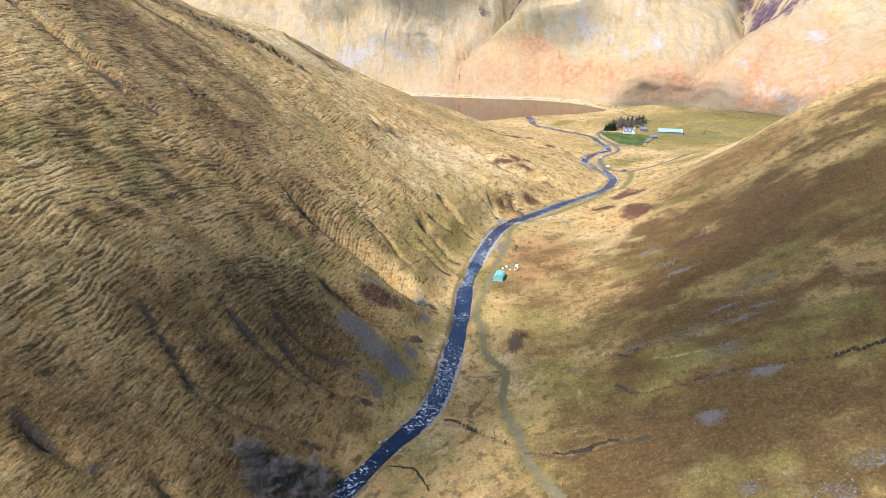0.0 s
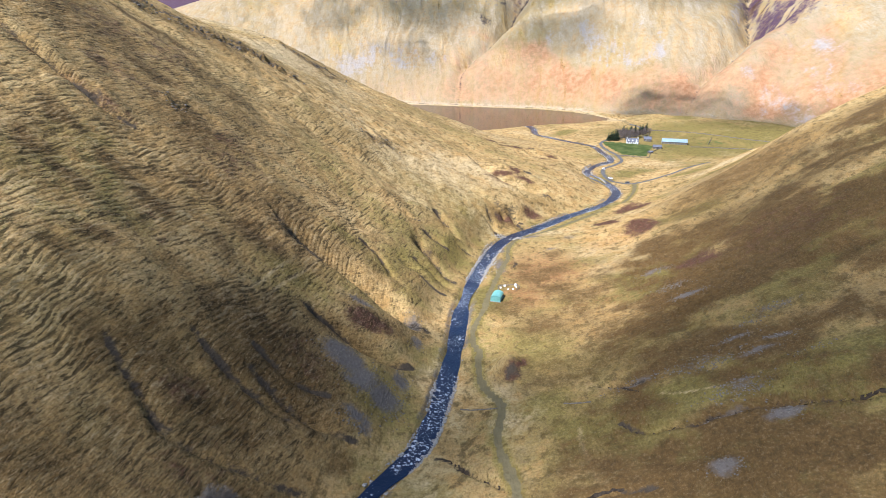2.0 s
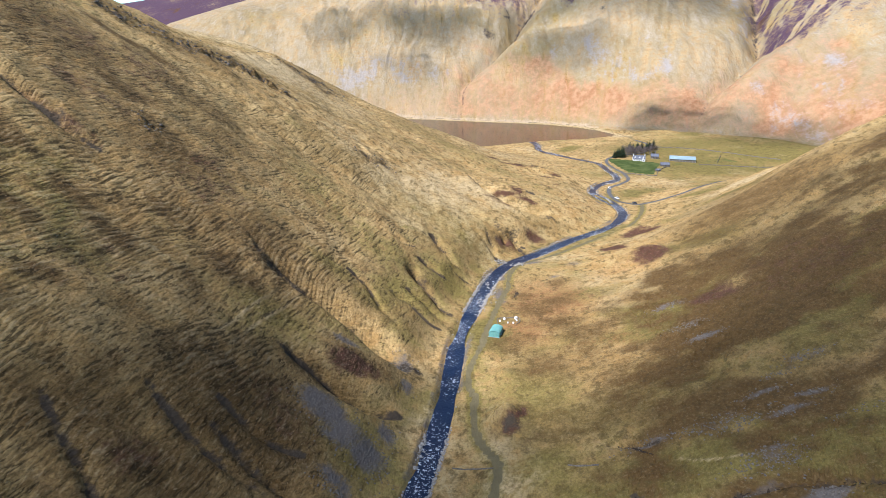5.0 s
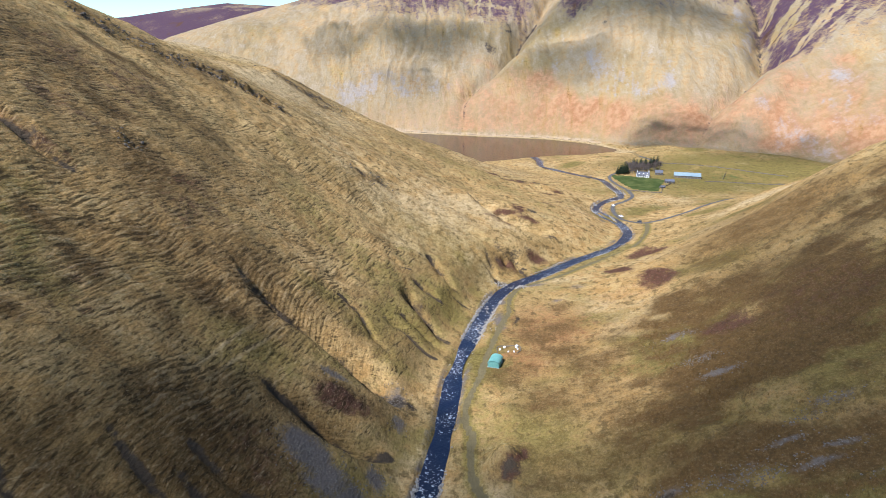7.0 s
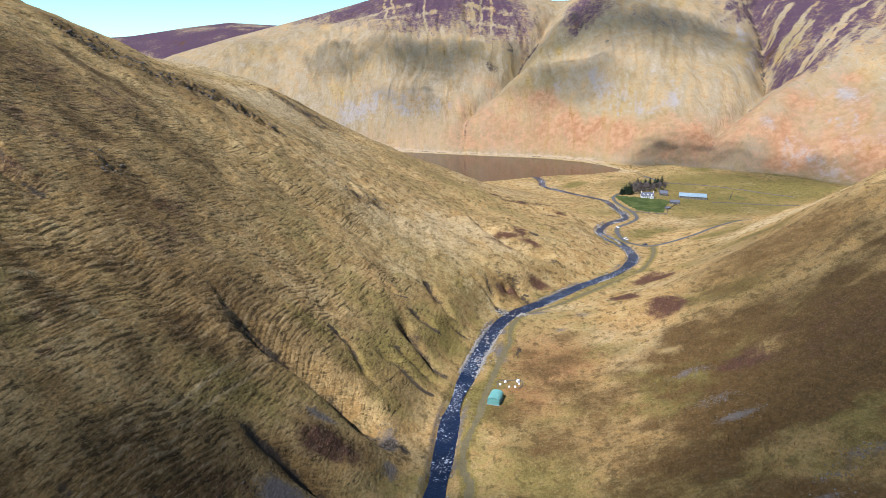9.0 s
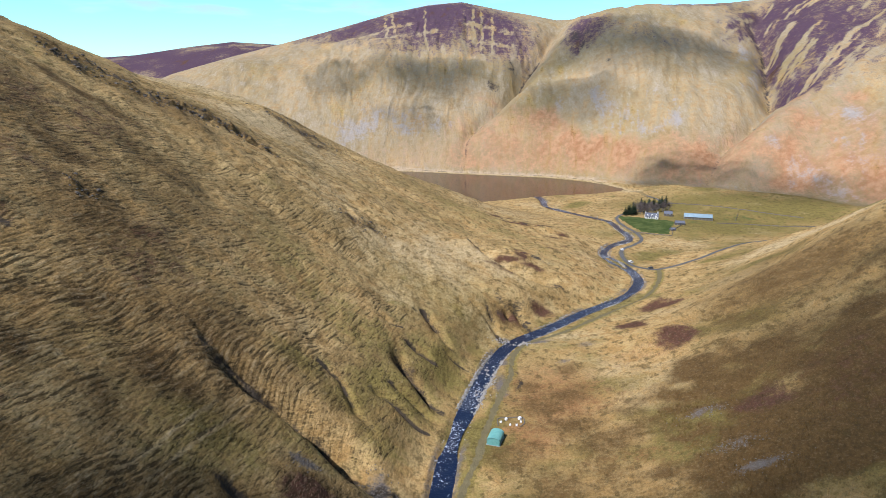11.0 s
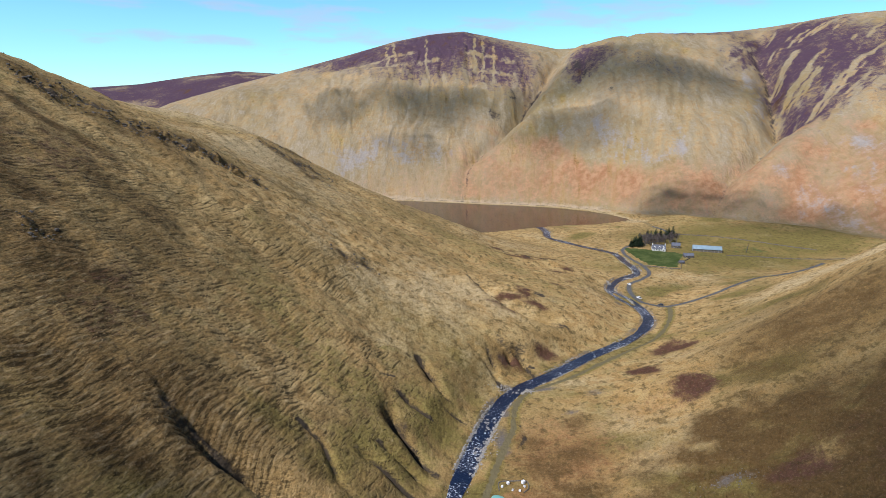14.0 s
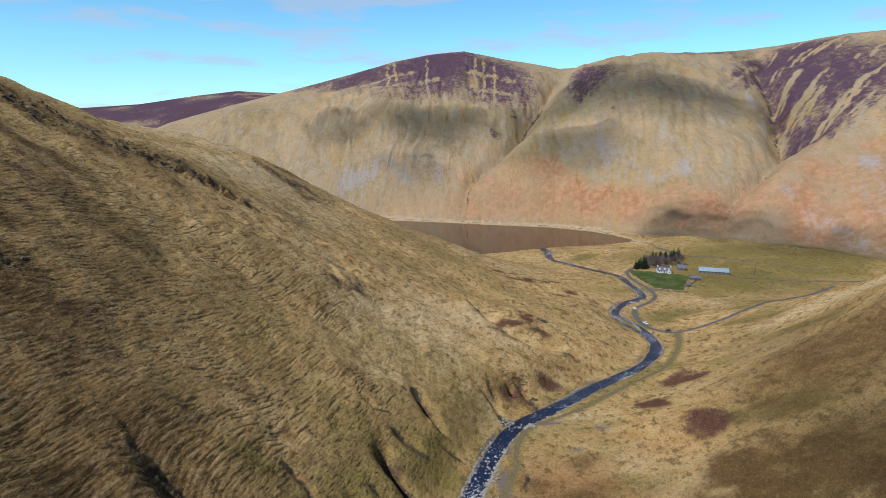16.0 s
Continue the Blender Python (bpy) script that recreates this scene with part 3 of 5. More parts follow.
# Rough brown grass, spread wider to paint shade on the near slopes.
ROUGH_SHADE_SPOTS = [(60, 282, 24, 24, 0.65), (46, 240, 14, 20, 0.6), (190, 420, 60, 46, 0.85), (155, 395, 30, 24, 0.7), (205, 480, 50, 24, 0.5), (-95, 300, 30, 24, 0.7), (-122, 330, 30, 28, 0.8), (-75, 282, 24, 14, 0.65), (-110, 375, 24, 18, 0.55), (-55, 215, 38, 34, 0.95), (-40, 250, 20, 12, 0.85), (-70, 190, 40, 22, 0.8), (-100, 150, 50, 26, 0.75), (-45, 165, 30, 20, 0.7), (53, 364, 12, 14, 0.8), (64, 341, 16, 16, 0.85), (72, 320, 20, 16, 0.8), (34, 314, 10, 14, 0.7), (50, 382, 8, 10, 0.7),
               (-121, 268, 11, 7, 0.9), (-108, 258, 11, 8, 0.9), (-103, 289, 12, 6, 0.9), (-76, 311, 11, 6, 0.9), (-143, 251, 10, 8, 0.9), (-131, 245, 9, 6, 0.8), (-113, 221, 9, 6, 0.8), (-116, 206, 12, 8, 0.7),
               (-145, 271, 12, 8, 0.8), (-79, 280, 9, 5, 0.8), (-70, 226, 15, 12, 0.85), (-83, 200, 14, 10, 0.8), (-96, 186, 12, 9, 0.8), (-85, 175, 14, 8, 0.7), (-56, 184, 10, 7, 0.8), (-34, 192, 8, 6, 0.8), (-60, 244, 9, 7, 0.7),
               (-187, 420, 14, 9, 0.9), (-174, 418, 16, 8, 0.9), (-159, 424, 14, 8, 0.8), (-151, 352, 16, 10, 0.9), (-143, 360, 12, 12, 0.8), (-139, 378, 12, 8, 0.6),
               (52, 285, 18, 20, 0.7), (40, 318, 12, 14, 0.6), (130, 220, 40, 40, 0.45), (62, 370, 16, 12, 0.75), (75, 395, 9, 8, 0.6), (150, 350, 26, 30, 0.7), (120, 335, 16, 12, 0.5), (-135, 330, 50, 60, 0.45), (180, 260, 40, 60, 0.75), (150, 250, 50, 90, 0.5), (160, 330, 30, 40, 0.6), (-60, 165, 50, 40, 0.65), (-85, 215, 40, 40, 0.3), (-74, 305, 36, 40, 0.7), (-180, 360, 40, 50, 0.7), (-150, 300, 40, 12, 0.6), (60, 340, 18, 26, 0.5), (45, 300, 14, 20, 0.5), (-160, 480, 50, 26, 0.7), (90, 330, 16, 16, 0.4), (100, 120, 40, 20, 0.5)]
OLIVE_SPOTS = [(42, 262, 26, 46, 0.75), (34, 205, 22, 26, 0.6), (70, 240, 26, 26, 0.6), (305, 790, 90, 75, 0.85), (395, 845, 90, 60, 0.9), (262, 880, 70, 40, 0.85), (330, 900, 90, 40, 0.8), (250, 725, 30, 16, 0.6), (60, 640, 30, 30, 0.4), (-14, 375, 26, 22, 0.45), (95, 190, 40, 26, 0.6), (120, 150, 30, 26, 0.7)]
HILL_HEATHER = [(25.5, 0.72, 4.5, 0.22, 0.95), (29.5, 0.56, 4.0, 0.2, 0.9), (33, 0.6, 4, 0.16, 0.8), (11.0, 0.62, 2.4, 0.14, 0.75), (16.5, 0.86, 4, 0.1, 0.6), (20.5, 0.9, 3, 0.08, 0.6), (-2.5, 0.74, 7.5, 0.33, 1), (3.0, 0.66, 3.4, 0.26, 0.9), (-8.5, 0.84, 4.2, 0.2, 0.9), (-12, 0.92, 3, 0.09, 0.7), (22.3, 0.62, 1.5, 0.12, 0.75), (26.5, 0.55, 2.4, 0.28, 0.95), (29.5, 0.46, 3.2, 0.22, 0.9), (27.5, 0.3, 2.2, 0.1, 0.9), (32.5, 0.45, 3, 0.14, 0.6),
                (10.4, 0.55, 1.8, 0.16, 0.8), (38, 0.5, 4, 0.2, 0.7), (24, 0.85, 2, 0.1, 0.5), (15, 0.5, 4, 0.06, 0.35)]


def zone_masks(x, y, z):
    """Where each kind of cover grows: two sets of four masks."""
    r, a, foot, ridge, up, q = ring_place(x, y)
    hills = smoothstep(-0.02, 0.04, q) * smoothstep(700, 820, y)
    near = 1 - hills
    n1, n2, n3 = fbm(x, y, 120, 4, 21), fbm(x, y, 40, 4, 22), fbm(x, y, 9, 3, 23)
    down = fbm(a * 26, q * 260, 14, 3, 24)                        # streaks that run down the hills
    lane, _, _ = line_distance(x, y, smooth_line(TRACK, 6), 12.0)
    road, _, _ = line_distance(x, y, smooth_line(ROAD, 8), 12.0)
    far_lane, _, _ = line_distance(x, y, FAR_LANE, 40.0)
    water, _, _ = line_distance(x, y, BURN_CURVE, 20.0)
    west = smoothstep(6, -30, x - axis(y))
    wx, wy = x + 6 * n2 + 2 * n3, y + 6 * fbm(x, y, 40, 4, 27) + 2 * fbm(x, y, 9, 3, 28)
    turf = near * (np.maximum(spots(wx, wy, TURF_SPOTS), 0.16 + 0.34 * n1 - 0.12 * west) + 0.15 * n2) + hills * (0.50 + 0.18 * n1 + 0.2 * down)
    heather = near * (spots(wx, wy, HEATHER_SPOTS) )
    heather = heather + hills * (spots(a + 0.7 * n1 + 0.4 * down, q + 0.03 * n2, HILL_HEATHER) - 0.22 * np.clip(fbm(a * 40 + q * 160, q * 300, 16, 3, 29), 0, 1)) + hills * smoothstep(2600, 3000, r) * (0.85 + 0.4 * n1)
    slant = fbm((a - q * 12.5) * 22, (a + q * 12.5) * 2.4, 10, 3, 35)                                # grass runs slanting down through the heather
    heather = heather - hills * smoothstep(20.5, 22.5, a) * 1.0 * smoothstep(0.28, 0.7, slant) - hills * 0.35 * smoothstep(0.2, 0.7, down) * smoothstep(0.55, 0.42, q)
    for lane_a, q0, q1 in ((-6.2, 0.55, 0.85), (-5.6, 0.62, 0.9), (-2.9, 0.45, 0.82), (1.2, 0.55, 0.8), (1.9, 0.5, 0.78), (2.8, 0.5, 0.75)):     # burnt strips in the heather
        heather = heather - hills * 0.8 * smoothstep(0.15, 0.05, np.abs(a - lane_a + 0.12 * n2 + 0.5 * (q - 0.6))) * smoothstep(q0 - 0.03, q0, q) * smoothstep(q1 + 0.03, q1, q) * (0.7 + 0.6 * n3)
    for lane_q, a0, a1 in ((0.58, -7.5, -2), (0.66, -9, -4), (0.63, 0.5, 4.5), (0.55, 1, 4.5)):
        heather = heather - hills * 0.8 * smoothstep(0.016, 0.006, np.abs(q - lane_q + 0.008 * n2)) * smoothstep(a0 - 0.3, a0, a) * smoothstep(a1 + 0.3, a1, a) * (0.6 + 0.7 * n3)
    top = np.interp(a, [-30, -12, -6, -1.7, 1, 3, 7.3, 9.8, 12, 16.5, 19, 23, 25, 27, 30, 35], [0.03, 0.09, 0.09, 0.11, 0.17, 0.2, 0.2, 0.14, 0.12, 0.1, 0.13, 0.16, 0.14, 0.2, 0.21, 0.2])
    side = np.interp(a, [-14, -3, 0, 0.8, 40], [0.25, 0.45, 0.55, 0.9, 0.9])
    bracken = near * spots(wx, wy, BRACKEN_SPOTS) + hills * 0.95 * side * smoothstep(1.3, 0.6, q / top + 0.35 * n2) * smoothstep(0.015, 0.05, q) * (0.74 + 0.45 * fbm(x, y, 42, 5, 36) + 0.1 * down)
    pale = near * (spots(wx, wy, PALE_SPOTS) + 0.3 * n2 - 0.05 - 0.15 * west) 
    pale = np.maximum(pale, 0.8 * smoothstep(24, 10, np.abs(far_lane + 4)))
    scree = near * np.maximum(spots(wx * 0.5 + x * 0.5, wy * 0.5 + y * 0.5, SCREE_SPOTS), spots(x, y, SCREE_STREAKS) * (0.5 + 0.7 * n3)) + hills * spots(a + 0.35 * down, q + 0.012 * n2, HILL_SCREE) * (0.75 + 0.45 * down)
    for line in PATHS:
        d, _, _ = line_distance(x, y, smooth_line(line, 4), 6.0)
        pale = np.maximum(pale, 0.5 * smoothstep(1.1, 0.3, d))
    streak = fbm(a * 40 + q * 90, q * 420 - a * 6, 22, 4, 34)
    for a0, a1, q0, q1, k in ((-11.5, -1, 0.10, 0.19, 0.8), (11, 19.8, 0.12, 0.24, 0.75), (28.5, 34, 0.12, 0.2, 0.7), (27, 34, 0.04, 0.09, 0.6), (22.6, 25, 0.3, 0.55, 0.6)):
        window = smoothstep(a0, a0 + 1.2, a) * smoothstep(a1, a1 - 1.2, a) * smoothstep(q0 - 0.02, q0 + 0.02, q + 0.015 * n2) * smoothstep(q1 + 0.03, q1 - 0.02, q + 0.015 * n2)
        scree = np.maximum(scree, hills * 0.72 * k * window * smoothstep(0.15, 0.7, streak + 0.5 * n2))
    bars = smoothstep(BURN_HALF - 0.5, BURN_HALF + 0.6, water) * smoothstep(BURN_HALF + 4, BURN_HALF + 1.4, water)
    scree = np.maximum(scree, bars * np.clip(0.2 + 0.8 * fbm(x, y, 26, 2, 25), 0, 0.6))
    track = np.maximum(0.95 * smoothstep(1.9, 1.1, lane + 0.3 * n3), smoothstep(4.2, 2.6, road) * 0.5)
    track = np.maximum(track, 0.6 * smoothstep(2.5, 1.6, far_lane))
    # rough grass, widened as painted shade over the near slopes and crags
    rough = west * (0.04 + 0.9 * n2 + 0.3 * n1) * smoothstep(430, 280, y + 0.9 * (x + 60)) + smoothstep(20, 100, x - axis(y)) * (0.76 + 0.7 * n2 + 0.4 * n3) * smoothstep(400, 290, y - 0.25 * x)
    rough = near * np.maximum(rough, np.maximum(0.9 * spots(wx, wy, ROUGH_SHADE_SPOTS), spots(wx, wy, [(cx, cy, rx * 1.7, ry * 1.6, 0.7) for cx, cy, rx, ry, k in CRAGS])))
    # paler hill grass, with distance haze painted into its colour
    hazed = hills * np.clip(0.50 + 0.3 * down - 0.12 * n1, 0, 0.9)
    olive = near * np.clip(0.36 + 0.85 * fbm(x, y, 34, 4, 26) - 0.3 * smoothstep(330, 420, y) + 0.10 * smoothstep(20, 80, x - axis(y)) - 0.6 * west, 0, 1)
    olive = np.maximum(olive, spots(wx, wy, OLIVE_SPOTS))
    turf = np.maximum(turf, 0.9 * smoothstep(4.2, 2.0, lane))
    # crags painted dark, for bare rock and for its shade
    peat = spots(wx * 0.4 + x * 0.6, wy * 0.4 + y * 0.6, [(cx, cy, rx, ry, 0.75) for cx, cy, rx, ry, k in CRAGS]) * (0.6 + 0.6 * n3)
    # gullies darkened along their lines: bare peat plus painted shade
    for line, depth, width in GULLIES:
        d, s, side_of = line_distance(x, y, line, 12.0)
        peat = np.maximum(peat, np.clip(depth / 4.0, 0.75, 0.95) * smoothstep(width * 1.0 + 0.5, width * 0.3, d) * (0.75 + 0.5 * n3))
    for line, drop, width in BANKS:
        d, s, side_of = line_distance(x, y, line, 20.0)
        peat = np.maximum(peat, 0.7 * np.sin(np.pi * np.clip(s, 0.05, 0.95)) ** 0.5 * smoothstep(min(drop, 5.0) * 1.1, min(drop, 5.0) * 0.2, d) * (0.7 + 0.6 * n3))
    for line in (LINN_A, LINN_B):
        l = np.array(line)
        peat = np.maximum(peat, hills * (0.36 + 0.3 * smoothstep(0.25, 0.35, q)) * smoothstep(0.75, 0.5, q) * smoothstep(0.24, 0.06, np.abs(a - np.interp(q, l[:, 0], l[:, 1]) + 0.15 * n2)))
    peat = np.maximum(peat, hills * spots(a, q, [(10.2, 0.52, 1.0, 0.07, 0.8), (12.8, 0.37, 0.45, 0.05, 0.7), (3.0, 0.32, 0.6, 0.03, 0.8), (4.5, 0.43, 0.5, 0.05, 0.6)]) * (0.6 + 0.6 * down))
    meadow = inside(x, y, [(196, 822), (246, 798), (250, 788), (227, 733), (203, 742), (199, 772)]) * 1.0
    meadow = np.maximum(meadow, 0.4 * spots(x, y, [(280, 790, 34, 14, 1), (330, 815, 50, 30, 0.9)]))
    za = np.stack([np.clip(v, 0, 1) for v in (turf, heather, bracken, pale)], -1)
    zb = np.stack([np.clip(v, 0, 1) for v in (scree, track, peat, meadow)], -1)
    ledges = near * np.maximum(west * smoothstep(480, 340, y), 0.28 * smoothstep(70, 130, x - axis(y)) * smoothstep(520, 380, y)) * smoothstep(3, 12, z - burn_level(y))
    zc = np.stack([np.clip(v, 0, 1) for v in (rough, hazed, olive, ledges)], -1)
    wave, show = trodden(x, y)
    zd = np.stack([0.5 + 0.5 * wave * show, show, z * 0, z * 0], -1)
    return (("zone_a", za), ("zone_b", zb), ("zone_c", zc), ("zone_d", zd))

# ---- materials ----


def ground_material(name, tuft):
    """Moor cover by zone masks; tuft: for clumps that stand on the ground, with no relief of their own."""
    n = Nodes(name)
    a, b = n.add("Attribute", attribute="zone_a"), n.add("Attribute", attribute="zone_b")
    ra, rb, rc = n.add("SeparateColor"), n.add("SeparateColor"), n.add("SeparateColor")
    n.link(n.add("Attribute", attribute="zone_c").outputs["Color"], rc.inputs[0])
    n.link(a.outputs["Color"], ra.inputs[0]), n.link(b.outputs["Color"], rb.inputs[0])
    p = n.place()
    broad = n.noise(0.014, 5, 0.6, place=p)
    mid = n.noise(0.11, 5, 0.65, place=p)
    fine = n.noise(0.6, 4, 0.72, stretch=(0.6, 0.5, 1.15), place=p)
    grain = n.noise(1.25, 3, 0.75, stretch=(0.75, 0.65, 1.3), place=p)
    steps = n.noise(1.0, 4, 0.66, stretch=(0.22, 0.18, 1.3), place=p, distortion=0.6)
    turned = n.add("Mapping", Rotation=(0, 0, -1.27))
    n.link(p, turned.inputs[0])
    combed = n.noise(1.0, 4, 0.66, stretch=(0.20, 1.15, 0.06), place=turned.outputs[0], distortion=0.7)
    ledge_mask = n.add("SeparateColor")
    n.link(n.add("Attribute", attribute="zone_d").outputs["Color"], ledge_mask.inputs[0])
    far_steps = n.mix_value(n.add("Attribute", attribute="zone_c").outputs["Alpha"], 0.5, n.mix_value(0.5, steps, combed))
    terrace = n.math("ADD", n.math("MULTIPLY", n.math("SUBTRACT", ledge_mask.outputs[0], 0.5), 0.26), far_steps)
    grass = n.mix(n.ramp(mid, 0.35, 0.65), (0.42, 0.262, 0.098), (0.61, 0.43, 0.192))
    grass = n.mix(n.ramp(broad, 0.4, 0.65, 0, 0.55), grass, (0.27, 0.19, 0.075))
    ledge = n.add("Attribute", attribute="zone_c").outputs["Alpha"]
    soft = n.ramp(ledge, 0.0, 1.0, 0.42, 0.55)
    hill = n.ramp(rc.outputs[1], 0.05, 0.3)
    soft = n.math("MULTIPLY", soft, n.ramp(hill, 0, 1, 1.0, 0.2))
    runs = n.noise(1.0, 4, 0.65, stretch=(0.12, 0.04, 0.045), place=p, distortion=0.3)         # rills and sheep-runs down the big hills
    patch = n.noise(0.30, 4, 0.65, stretch=(0.8, 0.55, 1.3), place=p)
    grass = n.mix(n.math("MULTIPLY", n.ramp(patch, 0.50, 0.36, 0.0, 0.7), n.math("MULTIPLY", n.ramp(ledge, 0, 1, 0.8, 0.35), n.ramp(hill, 0, 1, 1, 0))), grass, (0.17, 0.125, 0.052))
    edge = n.math("MULTIPLY", n.math("SUBTRACT", n.math("ADD", n.math("MULTIPLY", mid, 0.5), n.math("MULTIPLY", fine, 0.5)), 0.5), 2.4)

    edge = n.math("ADD", edge, n.math("MULTIPLY", n.math("SUBTRACT", runs, 0.5), n.math("MULTIPLY", hill, 1.0)))

    def zone(mask, colour, under, soft=0.25):
        k = n.ramp(n.math("ADD", mask, edge), 0.5 - soft, 0.5 + soft)
        k = n.math("MULTIPLY", k, n.ramp(mask, 0.02, 0.15))
        return n.mix(k, under, colour)

    c = zone(ra.outputs[0], n.mix(fine, (0.20, 0.155, 0.040), (0.32, 0.25, 0.078)), grass, 0.45)   # green turf
    c = zone(rc.outputs[2], n.mix(fine, (0.155, 0.125, 0.034), (0.25, 0.20, 0.062)), c, 0.45)          # mossy turf
    c = zone(a.outputs["Alpha"], n.mix(fine, (0.47, 0.345, 0.165), (0.64, 0.495, 0.285)), c, 0.45)      # pale bent grass, also painted sunlight on ridges
    c = zone(rc.outputs[1], n.mix(fine, (0.29, 0.228, 0.115), (0.45, 0.36, 0.20)), c, 0.5)              # hill grass, paled in colour to stand in for haze
    c = n.mix(n.math("MULTIPLY", n.ramp(runs, 0.50, 0.36, 0.0, 0.34), hill), c, (0.20, 0.155, 0.075))
    c = n.mix(n.math("MULTIPLY", n.ramp(runs, 0.54, 0.68, 0.0, 0.14), hill), c, (0.66, 0.57, 0.40))
    c = zone(ra.outputs[2], n.mix(hill, n.mix(fine, (0.28, 0.125, 0.050), (0.43, 0.235, 0.105)), n.mix(n.ramp(mid, 0.34, 0.66), (0.345, 0.165, 0.066), (0.47, 0.27, 0.12))), c, 0.45)           # bracken
    c = zone(rc.outputs[0], n.mix(fine, (0.080, 0.046, 0.016), (0.172, 0.104, 0.038)), c, 0.45)         # rough brown grass, its dark tone also painted for shade
    c = zone(ra.outputs[1], n.mix(hill, n.mix(fine, (0.062, 0.028, 0.020), (0.15, 0.075, 0.048)), n.mix(fine, (0.055, 0.030, 0.040), (0.13, 0.076, 0.088))), c, 0.35)       # heather
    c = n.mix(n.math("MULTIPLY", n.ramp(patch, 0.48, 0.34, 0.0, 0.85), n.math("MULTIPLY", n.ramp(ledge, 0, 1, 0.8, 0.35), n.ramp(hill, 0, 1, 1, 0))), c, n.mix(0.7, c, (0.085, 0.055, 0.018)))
    if tuft:
        c = n.mix(n.math("MULTIPLY", n.ramp(fine, 0.35, 0.7, 0.05, 0.35), n.add("Attribute", attribute="zone_c").outputs["Alpha"]), c, (0.66, 0.51, 0.29))      # tufts on ledges paled in colour to look sunlit
        return n.done(n.mix(1.0, n.mix(n.ramp(grain, 0.3, 0.5, 0.5, 0.0), c, n.mix(0.6, c, (0.06, 0.04, 0.02))), (0.82, 0.80, 0.76), "MULTIPLY"), 0.95, spec=0.05)
    # low spots of the grass noise darkened in colour, as shade between tufts
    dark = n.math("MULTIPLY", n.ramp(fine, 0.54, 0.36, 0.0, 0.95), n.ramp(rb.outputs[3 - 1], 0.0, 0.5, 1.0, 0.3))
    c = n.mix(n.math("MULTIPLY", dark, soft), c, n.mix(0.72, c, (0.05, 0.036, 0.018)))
    # riser shade and sunlit lips of the ledges are put into the colour
    ledge_shading = n.ramp(mid, 0.36, 0.56, 0.5, 1.0)
    c = n.mix(n.math("MULTIPLY", ledge_shading, n.ramp(terrace, 0.485, 0.42, 0.0, 0.92)), c, n.mix(0.85, c, (0.026, 0.018, 0.008)))
    c = n.mix(n.math("MULTIPLY", ledge_shading, n.ramp(terrace, 0.54, 0.66, 0.0, 0.5)), c, n.mix(0.35, c, (0.86, 0.68, 0.42)))
    # finer grain the same: shade painted in low spots, high spots lightened
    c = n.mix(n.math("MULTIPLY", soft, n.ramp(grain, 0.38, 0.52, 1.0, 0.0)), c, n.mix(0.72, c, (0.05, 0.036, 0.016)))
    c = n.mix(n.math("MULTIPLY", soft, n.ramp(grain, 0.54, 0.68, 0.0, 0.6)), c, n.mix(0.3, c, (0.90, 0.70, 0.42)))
    c = zone(rb.outputs[0], n.mix(hill, n.mix(grain, (0.095, 0.080, 0.070), (0.215, 0.188, 0.17)), n.mix(patch, (0.24, 0.208, 0.15), (0.45, 0.40, 0.30))), c, 0.4)         # scree
    c = zone(rb.outputs[1], n.mix(fine, (0.125, 0.105, 0.055), (0.21, 0.175, 0.095)), c, 0.2)            # worn track
    c = zone(rb.outputs[2], n.mix(grain, (0.030, 0.024, 0.018), (0.11, 0.085, 0.06)), c, 0.25)       # peat and crag, its dark also painting shade in gullies and round crags
    c = zone(b.outputs["Alpha"], n.mix(n.ramp(mid, 0.36, 0.64), (0.048, 0.072, 0.018), n.mix(fine, (0.075, 0.10, 0.028), (0.125, 0.145, 0.046))), c, 0.15)    # meadow
    c = n.mix(1.0, c, n.mix(hill, (0.82, 0.80, 0.76), (0.79, 0.78, 0.92)), "MULTIPLY")          # all darker; hills tinted bluer, distance haze put into the colour
    bump = n.bump(n.math("MULTIPLY", runs, hill), 1.0, 2.2)
    bump = n.bump(far_steps, 1.0, 1.0, bump)
    bump = n.bump(patch, 0.8, 1.2, bump)
    near_only = n.ramp(hill, 0, 1, 1.0, 0.1)
    bump = n.bump(n.math("MULTIPLY", fine, near_only), 0.8, 0.6, bump)
    bump = n.bump(n.math("MULTIPLY", grain, near_only), 0.7, 0.25, bump)
    return n.done(c, 0.95, bump, spec=0.1)


def water_material():
    n = Nodes("burn_water")
    p = n.place()
    w = n.noise(0.9, 4, 0.6, place=p)
    riffle = n.ramp(n.noise(0.05, 3, 0.55, place=p), 0.36, 0.62, -0.08, 0.045)
    foam = n.ramp(n.math("ADD", n.noise(1.0, 3, 0.6, place=p, distortion=0.6), riffle), 0.60, 0.65)
    # the reflected sky's blue is put into the water's base colour
    c = n.mix(foam, (0.006, 0.011, 0.030), (0.48, 0.50, 0.53))
    return n.done(c, n.ramp(foam, 0, 1, 0.28, 0.7), n.bump(w, 0.6, 0.3), spec=0.2)


def lake_material():
    n = Nodes("lake_water")
    p = n.place()
    w = n.noise(0.35, 4, 0.6, place=p)
    return n.done((0.012, 0.008, 0.009), 0.10, n.bump(w, 0.05, 0.3), spec=0.5)


